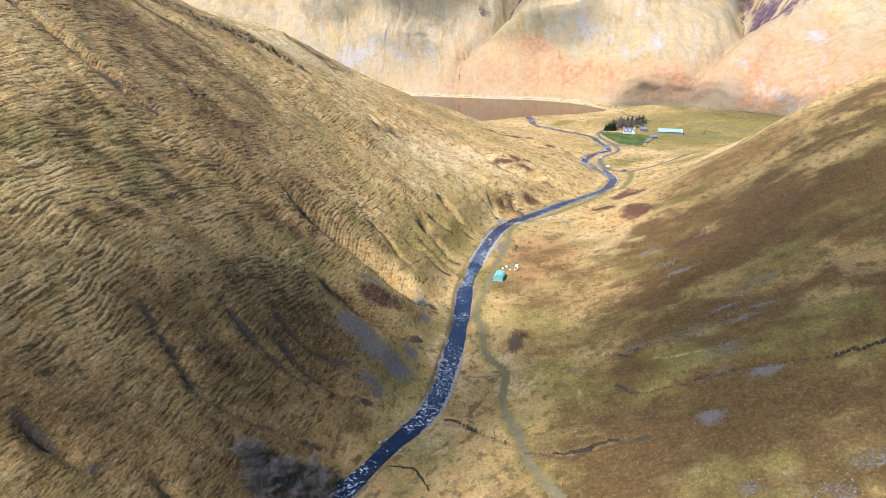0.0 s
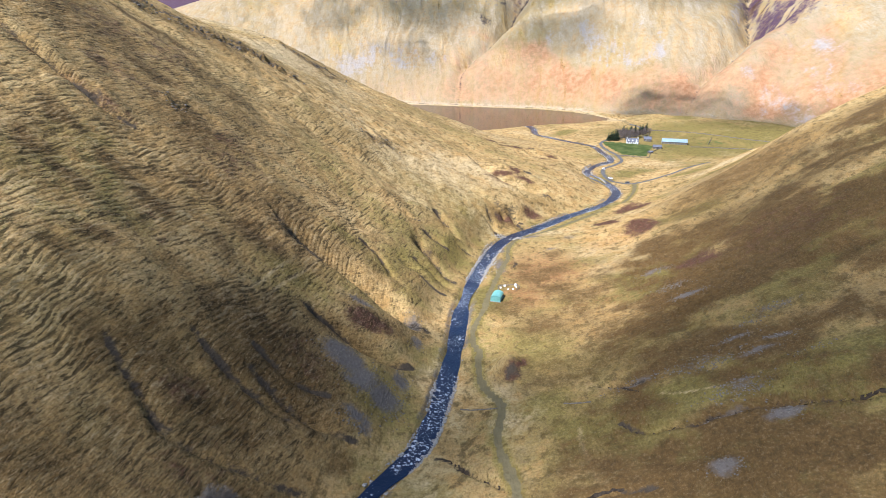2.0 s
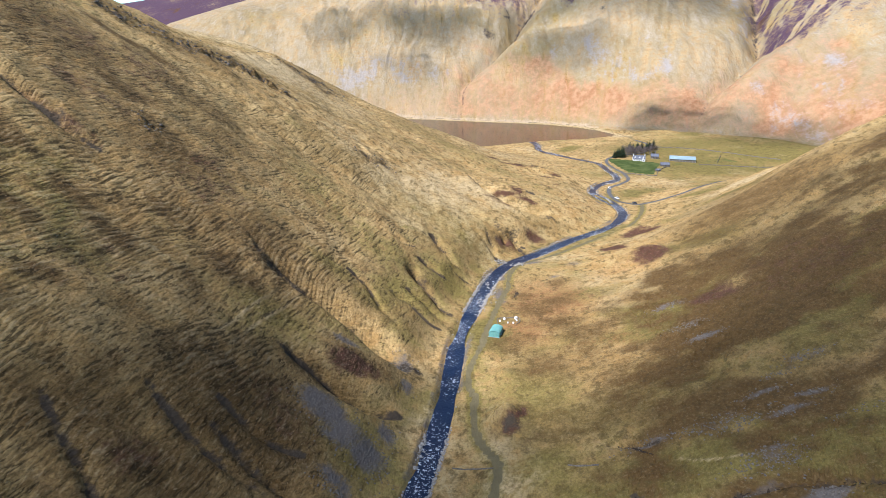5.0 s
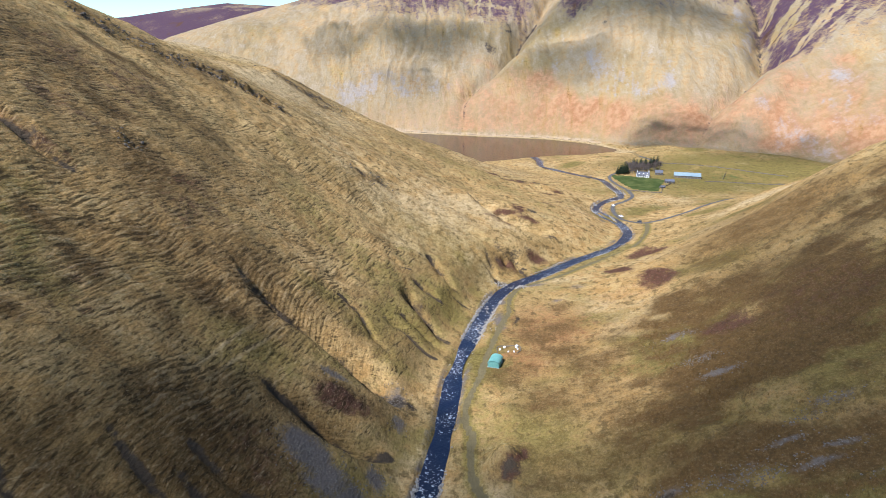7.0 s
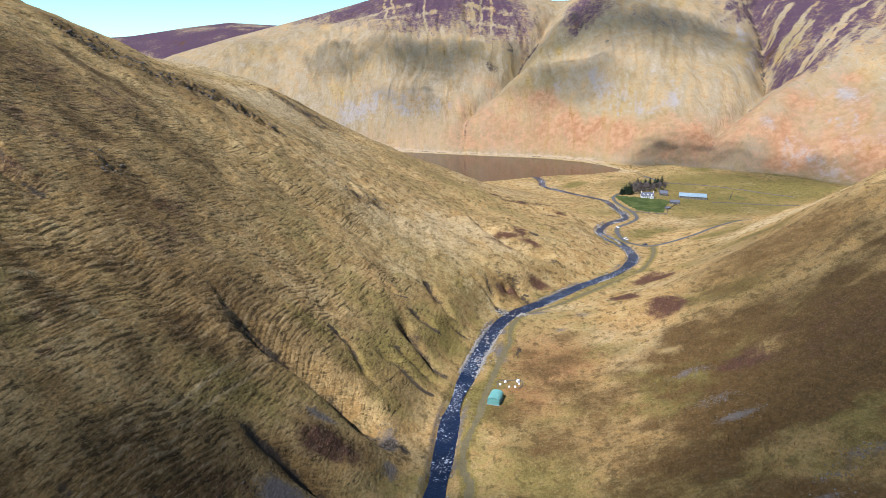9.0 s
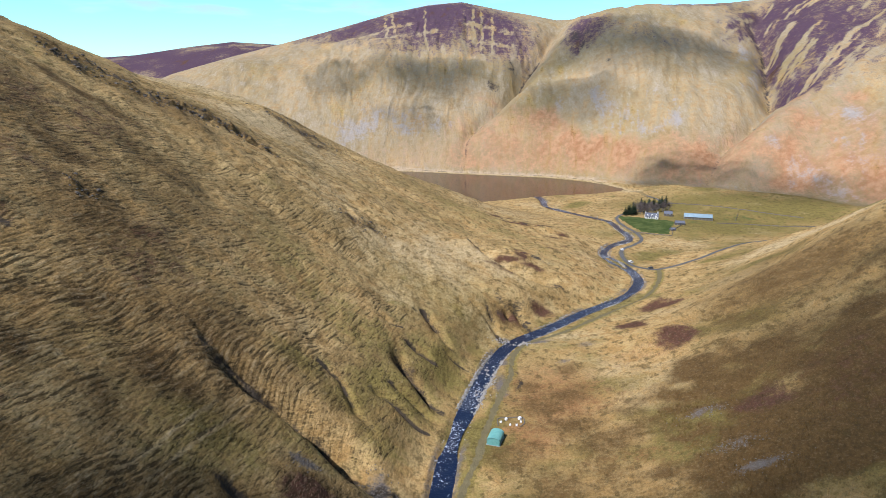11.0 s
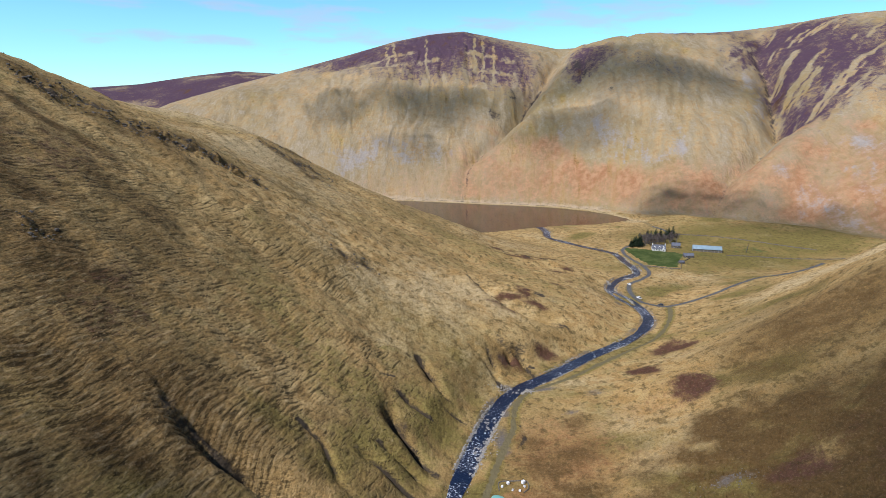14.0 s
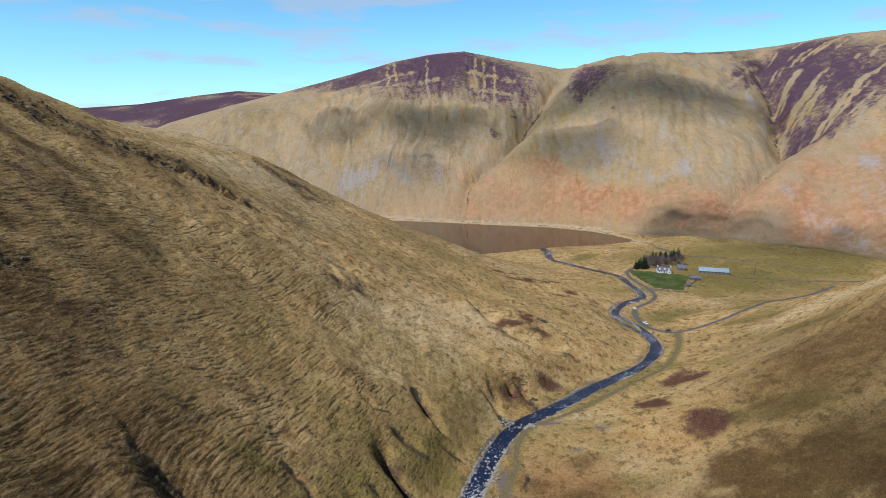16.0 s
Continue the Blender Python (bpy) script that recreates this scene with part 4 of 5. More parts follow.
def plain(name, low, high, rough=0.8, scale=3.0, metal=0.0, bump=0.3, depth=0.03):
    """A surface of two tones, uneven at two sizes, with slight relief."""
    n = Nodes(name)
    p = n.add("TexCoord").outputs["Object"]
    f = n.noise(scale, 5, 0.65, place=p)
    g = n.noise(scale * 0.15, 3, 0.6, place=p)
    c = n.mix(n.ramp(f, 0.3, 0.7), low, high)
    c = n.mix(n.ramp(g, 0.4, 0.7, 0.0, 0.35), c, tuple(0.6 * v for v in low))
    return n.done(c, rough, n.bump(f, bump, depth), metal, 0.3 if rough < 0.84 else 0.06)


MOOR, TUSSOCK, BURN_WATER, LAKE_WATER = ground_material("moor", False), ground_material("tussock_grass", True), water_material(), lake_material()

STONE = plain("whin_stone", (0.17, 0.155, 0.135), (0.40, 0.37, 0.325), 0.85, 2.0, bump=0.6, depth=0.1)
SCREE_STONE = plain("scree_stone", (0.095, 0.080, 0.064), (0.19, 0.165, 0.138), 0.9, 2.0, bump=0.5, depth=0.08)
CRAG_ROCK = plain("crag_rock", (0.06, 0.05, 0.042), (0.15, 0.13, 0.105), 0.95, 1.0, bump=0.8, depth=0.2)
RUBBLE = plain("rubble_wall", (0.085, 0.073, 0.058), (0.19, 0.168, 0.135), 0.9, 1.6, bump=0.8, depth=0.15)
WHITEWASH = plain("whitewash", (0.55, 0.54, 0.51), (0.68, 0.67, 0.64), 0.8, 1.0)
SLATE = plain("slate", (0.075, 0.08, 0.10), (0.15, 0.155, 0.18), 0.55, 2.5)
GREEN_SHEET = plain("green_sheet", (0.12, 0.30, 0.27), (0.18, 0.38, 0.33), 0.45, 0.7, bump=0.1)
BLUE_SHEET = plain("blue_grey_sheet", (0.19, 0.26, 0.30), (0.26, 0.335, 0.375), 0.5, 0.5, bump=0.1)
CONCRETE = plain("concrete", (0.24, 0.24, 0.23), (0.36, 0.35, 0.33), 0.85, 1.2)
DARK_PAINT = plain("dark_paint", (0.03, 0.032, 0.035), (0.05, 0.052, 0.055), 0.4, 2.0, bump=0.05)
WHITE_PAINT = plain("white_paint", (0.72, 0.72, 0.71), (0.80, 0.80, 0.79), 0.35, 2.0, bump=0.05)
RUBBER = plain("rubber", (0.02, 0.02, 0.02), (0.035, 0.035, 0.035), 0.8, 6.0)
GLASS = plain("dark_glass", (0.02, 0.025, 0.03), (0.03, 0.035, 0.045), 0.08, 1.0, bump=0.0)
BARK = plain("grey_bark", (0.10, 0.09, 0.08), (0.21, 0.19, 0.17), 0.9, 4.0)
TWIGS = plain("bare_twigs", (0.10, 0.084, 0.068), (0.235, 0.20, 0.165), 0.9, 1.2, bump=0.0)
BROWN_TWIGS = plain("brown_twigs", (0.09, 0.07, 0.06), (0.17, 0.135, 0.12), 0.9, 1.2, bump=0.0)
NEEDLES = plain("conifer_needles", (0.018, 0.032, 0.014), (0.045, 0.065, 0.028), 0.8, 1.5, bump=0.0)
WOOD = plain("weathered_wood", (0.16, 0.13, 0.10), (0.28, 0.24, 0.19), 0.85, 3.0)
PLASTIC = plain("white_plastic", (0.74, 0.74, 0.73), (0.84, 0.84, 0.83), 0.5, 2.0, bump=0.05)
ASPHALT = plain("asphalt", (0.075, 0.073, 0.072), (0.135, 0.13, 0.125), 0.85, 0.8)


def cloud_material():
    n = Nodes("cloud")
    body = n.add("Attribute", attribute="body").outputs["Fac"]
    veil = n.tree.nodes.new("ShaderNodeBsdfTransparent")
    mix = n.tree.nodes.new("ShaderNodeMixShader")
    n.done((0.9, 0.9, 0.9), 1.0, spec=0.0)
    n.link(body, mix.inputs[0]), n.link(veil.outputs[0], mix.inputs[1]), n.link(n.shader.outputs[0], mix.inputs[2])
    n.link(mix.outputs[0], n.tree.nodes["Material Output"].inputs[0])
    return n.material


CLOUD = cloud_material()

# ---- ground ----


def spaced(low, high, stretches, down, up):
    """Places from low to high: stretches of (start, end, step) side by side, growing wider outside them by the factors down and up."""
    mid = [v for start, end, step in stretches for v in np.arange(start, end, step)]
    before, after = [], []
    s, v = stretches[0][2], mid[0]
    while v > low:
        s *= down
        v -= s
        before.append(v)
    s, v = stretches[-1][2], mid[-1]
    while v < high:
        s *= up
        v += s
        after.append(v)
    return np.array(before[::-1] + mid + after)


gx = spaced(-2600, 3000, ((-165, 6, 0.42), (6, 190, 1.25)), 1.019, 1.0125)
gy = spaced(-500, 4600, ((120, 440, 1.3),), 1.012, 1.0078)
GX, GY = np.meshgrid(gx, gy)
GZ = land(GX, GY)
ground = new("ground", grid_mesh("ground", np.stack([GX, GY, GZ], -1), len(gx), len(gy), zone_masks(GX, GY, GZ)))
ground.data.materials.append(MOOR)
tagged(ground, "tawny winter moorland of bent grass, heather and scree", "hillside", kind="structure")

# water of the lake
bm = bmesh.new()
bm.faces.new([bm.verts.new((x, y, 0.0)) for x, y in [(300, 1000), (300, 1150), (-200, 1280), (-1000, 1420), (-1000, 1000), (-100, 860), (60, 880)]])
lake = part("water", bm, LAKE_WATER)
tagged(lake, "still brown reservoir water below the hills", "lake", kind="structure")

# water of the burn
curve = smooth_line(BURN, 2.0)
way = np.gradient(curve, axis=0)
way /= np.linalg.norm(way, axis=1)[:, None]
across = np.linspace(-1, 1, 9)
half = burn_half(curve[:, 1]) + 0.2 + 1.7 * fbm(curve[:, 0], curve[:, 1], 30, 2, 8)
WX = curve[:, 0][:, None] + way[:, 1][:, None] * across * half[:, None]
WY = curve[:, 1][:, None] - way[:, 0][:, None] * across * half[:, None]
WZ = np.repeat((burn_level(curve[:, 1]) - 0.25)[:, None], 9, 1) + fbm(WX, WY, 3, 2, 9) * 0.06
burn = new("burn", grid_mesh("burn", np.stack([WX, WY, WZ], -1), 9, len(curve)))
burn.data.materials.append(BURN_WATER)
tagged(burn, "dark peaty hill burn with white broken water", "stream", kind="structure")

# ---- grass tussocks ----


def tussocks(name, count, tall, region, seed, small, large, stretch):
    """Clumps of bent grass with an uneven ridge of blades, drawn out along the contour where sheep have trodden terraces."""
    rng = np.random.default_rng(seed)
    x0, x1, y0, y1 = region
    x, y = rng.uniform(x0, x1, count), rng.uniform(y0, y1, count)
    z = land(x, y)
    (_, za), (_, zb), (_, zc), (_, zd) = zone_masks(x, y, z)
    water, _, _ = line_distance(x, y, BURN_CURVE, 20.0)
    cover = 0.5 + 0.7 * fbm(x, y, 26, 3, seed) + 0.5 * za[:, 1] - 0.5 * za[:, 0]
    keep = (rng.uniform(0, 1, count) < cover) & (zb.max(1) < 0.45) & (water > BURN_HALF + 2.0)
    x, y, z, za, zb, zc = x[keep], y[keep], z[keep], za[keep], zb[keep], zc[keep]
    n = len(x)
    eps = 2.0
    sx, sy = (land(x + eps, y) - land(x - eps, y)) / (2 * eps), (land(x, y + eps) - land(x, y - eps)) / (2 * eps)
    steep = np.hypot(sx, sy)
    wide = 9.0
    lean = np.arctan2(land(x + wide, y) - z, z - land(x, y + wide)) + rng.normal(0, 0.12, n)               # the way of the contour
    across = 1.30 + rng.normal(0, 0.12, n)           # higher up the tufts stand in long rows on trodden ledges
    lean = np.where((axis(y) - x > 74 + 25 * fbm(x, y, 50, 2, 44) + rng.normal(0, 14, n)) & (x < 0), across, lean)
    lean = np.where(steep < 0.15, rng.uniform(0, 6.283, n), lean)
    r = rng.uniform(small, large, n)
    long = r * (1 + np.clip((steep - 0.2) * 2.5, 0, 1) * rng.uniform(0.3, 1, n) * stretch)
    h = r * rng.uniform(0.6, 1.2, n) * tall
    ang = np.arange(6)[None] * np.pi / 3 + rng.uniform(-0.3, 0.3, (n, 6))
    a, b = np.cos(ang) * long[:, None] * rng.uniform(0.7, 1.2, (n, 6)), np.sin(ang) * r[:, None] * rng.uniform(0.7, 1.2, (n, 6))
    ta = np.stack([-0.5 * long, 0.5 * long], 1) * rng.uniform(0.5, 1.2, (n, 2))
    tb = rng.normal(0, 0.2, (n, 2)) * r[:, None]
    a, b = np.concatenate([a, ta], 1), np.concatenate([b, tb], 1)
    c, s = np.cos(lean)[:, None], np.sin(lean)[:, None]
    dx, dy = a * c - b * s, a * s + b * c
    dz = dx * sx[:, None] + dy * sy[:, None]
    dz[:, :6] -= 0.1
    dz[:, 6:] += h[:, None] * rng.uniform(0.7, 1.2, (n, 2))
    verts = np.stack([x[:, None] + dx, y[:, None] + dy, z[:, None] + dz], -1).reshape(-1, 3)
    fan = np.array([[0, 1, 7], [1, 2, 7], [2, 6, 7], [2, 3, 6], [3, 4, 6], [4, 5, 6], [5, 7, 6], [5, 0, 7]])
    me = soup(name, verts, (np.arange(n)[:, None, None] * 8 + fan[None]).reshape(-1, 3))
    for label, data in (("zone_a", za), ("zone_b", zb), ("zone_c", zc)):
        at = me.attributes.new(label, "FLOAT_COLOR", "POINT")
        at.data.foreach_set("color", np.repeat(data, 8, 0).astype(np.float32).ravel())
    me.materials.append(TUSSOCK)
    ob = new(name, me)
    return tagged(ob, "tufts of dry straw-coloured bent grass on the slopes", "grass", kind="stuff")


tussocks("grass_tussocks", 40000, 0.9, (-215, 10, 115, 430), 41, 0.10, 0.24, 3.0)
tussocks("grass_tussocks", 40000, 1.1, (5, 120, 105, 430), 42, 0.14, 0.34, 1.2)
tussocks("grass_tussocks", 60000, 1.5, (95, 240, 130, 430), 44, 0.18, 0.42, 1.0)
tussocks("grass_tussocks", 50000, 0.8, (-260, 330, 430, 760), 43, 0.2, 0.42, 1.5)

# ---- hut by the track ----


def thing(name, x, y, z=None, turn=0.0):
    ob = new(name)
    ob.empty_display_size = 0.5
    ob.matrix_world = pose(x, y, ground_z(x, y) if z is None else z, 0, 0, turn)
    return ob


def arch(width, wall, rise, steps=10):
    """Outline of an arched roof over upright walls, from one eave to the other."""
    out = []
    for i in range(steps + 1):
        t = math.pi * i / steps
        out.append((width / 2 * math.cos(t), wall + rise * math.sin(t)))
    return out


def store_hut(x, y, turn):
    w, length, wall, rise = 5.2, 7.6, 2.1, 1.5
    hut = thing("store_hut", x, y, ground_z(x, y) - 0.15, turn)
    part("plinth", box(bmesh.new(), w + 0.5, length + 0.5, 0.35), CONCRETE, hut)
    for s in (-1, 1):
        part("side_wall", box(bmesh.new(), 0.12, length, wall - 0.3, Matrix.Translation((s * (w / 2 - 0.06), 0, 0.3))), GREEN_SHEET, hut)
        bm = bmesh.new()
        prism(bm, [(-w / 2 + 0.13, 0.35), (w / 2 - 0.13, 0.35)] + [(a * 0.95, b) for a, b in arch(w, wall, rise)], 0.12, Matrix.Translation((0, s * (length / 2 - 0.1), 0)))
        part("end_wall", bm, GREEN_SHEET, hut)
    bm = bmesh.new()
    outer, inner = arch(w + 0.3, wall, rise + 0.12, 14), arch(w + 0.12, wall, rise, 14)
    prism(bm, outer + inner[::-1], length + 0.3)
    part("roof", bm, GREEN_SHEET, hut, "arched green sheet roof")
    for k in range(-3, 4):                       # raised sheet laps across the arch
        bm = bmesh.new()
        prism(bm, arch(w + 0.4, wall, rise + 0.17, 14) + arch(w + 0.28, wall, rise + 0.11, 14)[::-1], 0.10, Matrix.Translation((0, k * 1.05, 0)))
        part("roof_rib", bm, GREEN_SHEET, hut)
    door = part("door", box(bmesh.new(), 2.2, 0.08, 2.1, Matrix.Translation((0, -length / 2 - 0.03, 0.35))), GREEN_SHEET, hut, "green sheet double door")
    part("handle", box(bmesh.new(), 0.06, 0.06, 0.3, Matrix.Translation((0.15, -length / 2 - 0.1, 1.3))), CONCRETE, door)
    return tagged(hut, "small arched green metal hut beside the track", "hut")


store_hut(31.0, 330.0, -17)


def lump(bm, r, m, seed, squash=0.7, sub=1):
    """Adds a rounded, uneven stone or sack."""
    g = bmesh.ops.create_icosphere(bm, subdivisions=sub, radius=1.0)
    for v in g["verts"]:
        k = 1 + 0.28 * noise.noise(v.co * 1.3 + Vector((seed * 3.7, seed * 1.3, 0)))
        v.co = m @ Vector((v.co.x * r * k, v.co.y * r * k * 0.85, (v.co.z * k + 0.7) * r * squash))
    return bm


def bulk_sack(x, y, size, turn, seed):
    sack = thing("bulk_sack", x, y, None, turn)
    bm = bmesh.new()
    box(bm, size, size * 0.9, size, Matrix.Translation((0, 0, -0.05)), size * 0.18)
    for v in bm.verts:
        v.co += Vector((0.06, 0.06, 0.05)) * noise.noise(v.co * 2.0 + Vector((seed, 0, 0)))
    part("bag", bm, PLASTIC, sack)
    for s in (-1, 1):
        part("lifting_strap", box(bmesh.new(), 0.08, size * 0.7, 0.12, Matrix.Translation((s * size * 0.3, 0, size - 0.08))), WOOD, sack)
    return tagged(sack, "white woven bulk sack standing in the sheep pen", "sack", "sacks in the pen")


for k, (sx, sy, size) in enumerate([(34.2, 345.2, 0.9), (36.6, 347.3, 1.1), (42.4, 347.0, 1.4), (38.0, 342.3, 0.8), (40.6, 341.4, 0.9), (42.6, 344.3, 0.8)]):
    bulk_sack(sx, sy, size, 20 * k, k)


def stone_wall(name, points, height, width, label, seed, step=0.8, category="stone wall"):
    """A dry stone dyke that follows the ground, with an uneven cope and gaps."""
    line = smooth_line(points, step)
    rng = np.random.default_rng(seed)
    bm = bmesh.new()
    z = land(line[:, 0], line[:, 1])
    rows = []
    for i in range(len(line)):
        t = line[min(i + 1, len(line) - 1)] - line[max(i - 1, 0)]
        t = t / max(np.linalg.norm(t), 1e-6)
        nrm = np.array([t[1], -t[0]])
        h = height * (0.8 + 0.3 * rng.random()) * (0.35 if rng.random() < 0.05 else 1)
        ring = []
        for s, up, k in ((-1, -0.3, 1), (-1, h * 0.95, 0.7), (0, h * 1.1, 0), (1, h * 0.95, 0.7), (1, -0.3, 1)):
            q = line[i] + nrm * s * k * width / 2 * (0.9 + 0.25 * rng.random())
            ring.append(bm.verts.new((q[0], q[1], z[i] + up)))
        rows.append(ring)
    for a, b in zip(rows, rows[1:]):
        for k in range(4):
            bm.faces.new((a[k], a[k + 1], b[k + 1], b[k]))
    for ring in (rows[0], rows[-1]):
        bm.faces.new(ring)
    bmesh.ops.recalc_face_normals(bm, faces=bm.faces)
    return tagged(part(name, bm, RUBBLE), label, category, kind="structure")


stone_wall("sheep_pen_wall", [(33, 342.5), (33.3, 348.5), (38, 349), (43.6, 348.6), (44, 343), (42, 340.2)], 0.4, 0.5, "tumbled grey stone wall of a small sheep pen", 3)
for k, dyke in enumerate(DYKES):
    stone_wall("dry_stone_dyke", dyke, 0.9, 0.6, "old dry stone dyke across rough pasture", 10 + k, 1.6)



def lane_strip(points, width, label):
    """A narrow tarred lane, cambered, laid on the ground."""
    line = smooth_line(points, 2.5)
    way = np.gradient(line, axis=0)
    way /= np.linalg.norm(way, axis=1)[:, None]
    across = np.linspace(-1, 1, 5)
    x = line[:, 0][:, None] + way[:, 1][:, None] * across * width / 2
    y = line[:, 1][:, None] - way[:, 0][:, None] * across * width / 2
    zz = land(x, y)
    z = np.maximum(zz, zz[:, 2:3]) + 0.12 - 0.04 * across ** 2
    me = grid_mesh("lane", np.stack([x, y, z], -1), 5, len(line))
    me.materials.append(ASPHALT)
    return tagged(new("road", me), label, "road", kind="structure")


lane_strip(ROAD[1:], 3.4, "narrow grey tarred lane winding past the farm")

PEAT = plain("bare_peat", (0.022, 0.016, 0.011), (0.06, 0.046, 0.033), 0.95, 1.4, bump=0.7, depth=0.1)


def peat_edge(points, width, height, seed):
    """A broken edge of bare peat where the turf has slipped: an uneven low step that follows the ground."""
    line = smooth_line(points, 0.7)
    rng = np.random.default_rng(seed)
    line = line + rng.normal(0, 0.16, line.shape)
    way = np.gradient(line, axis=0)
    way /= np.linalg.norm(way, axis=1)[:, None] + 1e-6
    ends = np.sin(np.pi * np.linspace(0.03, 0.97, len(line))) ** 0.4
    wide = width * ends * (0.55 + 0.9 * np.clip(0.5 + fbm(line[:, 0], line[:, 1], 5, 2, seed), 0, 1))
    rows = []
    for k, up in ((-0.5, -0.15), (-0.42, 0.75), (0.0, 1.0), (0.35, 0.3), (0.6, -0.15)):
        x, y = line[:, 0] + way[:, 1] * k * wide, line[:, 1] - way[:, 0] * k * wide
        rows.append(np.stack([x, y, land(x, y) + 0.55 * height * up * ends + 0.03], -1))
    me = grid_mesh("peat_edge", np.stack(rows, 1), 5, len(line))
    me.materials.append(PEAT)
    return tagged(new("peat_edge", me), "dark broken edge of bare peat in the turf", "peat bank", kind="structure")


for k, (edge, width, height) in enumerate([
        ([(1, 196), (6, 193), (11, 185), (17, 177), (22, 168)], 1.0, 0.35), ([(59, 191), (62, 185), (66, 181), (72, 179), (77, 177), (81, 178), (88, 177), (94, 176), (98, 173), (104, 170), (112, 165)], 1.0, 0.4),
        ([(60, 220), (62.5, 219), (65, 216), (67, 211), (69, 207)], 1.0, 0.3), ([(-17, 170), (-13, 169), (-9, 167), (-6, 159), (-4, 152)], 0.7, 0.25), ([(32, 159), (36, 157), (40.5, 156.5), (46, 158), (51, 157)], 0.9, 0.3),
        ([(113, 165), (117, 164), (121, 163), (127, 162)], 1.3, 0.5)]):
    peat_edge(edge, width, height, 60 + k)
stone_wall("old_wall", [(9.6, 225), (14, 223.7), (18, 222.7), (23, 221)], 0.35, 0.5, "sunken line of an old tumbled stone wall", 31, 0.6)
stone_wall("old_wall", [(45.7, 214.5), (48.5, 212.6), (51.4, 211.4), (54.2, 210.4)], 0.35, 0.6, "sunken line of an old tumbled stone wall", 32, 0.6)

# ---- farmstead ----


def gable_house(name, x, y, turn, length, depth, wall, rise, wall_material, roof_material, label, category, chimneys=True, windows=4, storeys=1, door=True):
    """A house with a pitched roof: walls, gables, two roof slopes, chimneys, windows, door. Its front faces -y."""
    zs = [ground_z(x + a, y + b) for a in (-length / 2, length / 2) for b in (-depth / 2, depth / 2)]
    house = thing(name, x, y, min(zs) - 0.1, turn)
    for s in (-1, 1):
        part("wall", box(bmesh.new(), length, 0.45, wall, Matrix.Translation((0, s * (depth / 2 - 0.225), 0))), wall_material, house)
        bm = bmesh.new()
        prism(bm, [(-depth / 2 + 0.46, 0), (depth / 2 - 0.46, 0), (depth / 2 - 0.46, wall), (0, wall + rise - 0.1), (-depth / 2 + 0.46, wall)], 0.45,
              Matrix.Translation((s * (length / 2 - 0.226), 0, 0)) @ Matrix.Rotation(math.pi / 2, 4, "Z"))
        part("gable", bm, wall_material, house)
        bm = bmesh.new()
        e = depth / 2 + 0.3
        k = rise / (depth / 2)
        prism(bm, [(0, wall + rise), (e, wall - 0.3 * k), (e, wall - 0.3 * k + 0.18), (0, wall + rise + 0.2)], length + 0.3, Matrix.Rotation(math.pi / 2 * s, 4, "Z"))
        part("roof_slope", bm, roof_material, house, "grey slate roof slope" if roof_material is SLATE else "")
    part("ridge", box(bmesh.new(), length + 0.3, 0.35, 0.14, Matrix.Translation((0, 0, wall + rise + 0.12)), 0.04), roof_material, house)
    if chimneys:
        for s in (-1, 1):
            stack = part("chimney", box(bmesh.new(), 0.9, 1.3, 2.0, Matrix.Translation((s * (length / 2 - 0.5), 0, wall + rise - 0.5)), 0.04), WHITEWASH, house, "whitewashed chimney stack")
            part("cope", box(bmesh.new(), 1.1, 1.5, 0.15, Matrix.Translation((s * (length / 2 - 0.5), 0, wall + rise + 1.5))), CONCRETE, stack)
            for d in (-0.3, 0.3):
                bm = bmesh.new()
                bmesh.ops.create_cone(bm, segments=10, radius1=0.16, radius2=0.12, depth=0.5, cap_ends=True, matrix=Matrix.Translation((s * (length / 2 - 0.5), d, wall + rise + 1.85)))
                part("chimney_pot", bm, WOOD, stack)
    for f in range(storeys):
        for i in range(windows):
            wx = (i + 0.5) / windows * (length - 1.6) - (length - 1.6) / 2
            if door and f == 0 and i == windows // 2:
                continue
            win = part("window", box(bmesh.new(), 1.0, 0.08, 1.3, Matrix.Translation((wx, -depth / 2 - 0.01, 0.95 + 2.6 * f))), GLASS, house, "dark sash window")
            for dz in (0, 0.62, 1.25):
                part("frame_bar", box(bmesh.new(), 1.1, 0.1, 0.08, Matrix.Translation((wx, -depth / 2 - 0.03, 0.93 + dz + 2.6 * f))), WHITE_PAINT, win)
    if door:
        wx = (windows // 2 + 0.5) / windows * (length - 1.6) - (length - 1.6) / 2
        leaf = part("door", box(bmesh.new(), 1.0, 0.08, 2.05, Matrix.Translation((wx, -depth / 2 - 0.02, 0.05))), DARK_PAINT, house, "dark front door")
        part("lintel", box(bmesh.new(), 1.3, 0.1, 0.15, Matrix.Translation((wx, -depth / 2 - 0.03, 2.11))), WHITE_PAINT, leaf)
    return tagged(house, label, category)


farmhouse = gable_house("farmhouse", 231, 808, -9, 14, 7.5, 2.8, 3.4, WHITEWASH, SLATE, "whitewashed farmhouse with a slate roof and two chimneys", "house", windows=5)
bm = bmesh.new()
prism(bm, [(-1.6, 0), (1.6, 0), (1.6, 2.4), (0, 3.9), (-1.6, 2.4)], 2.6, Matrix.Translation((4.5, -4.9, 0)))
porch = part("porch", bm, WHITEWASH, farmhouse, "bright white gabled porch")
part("porch_window", box(bmesh.new(), 0.9, 0.06, 1.0, Matrix.Translation((4.5, -6.23, 1.0))), GLASS, porch)
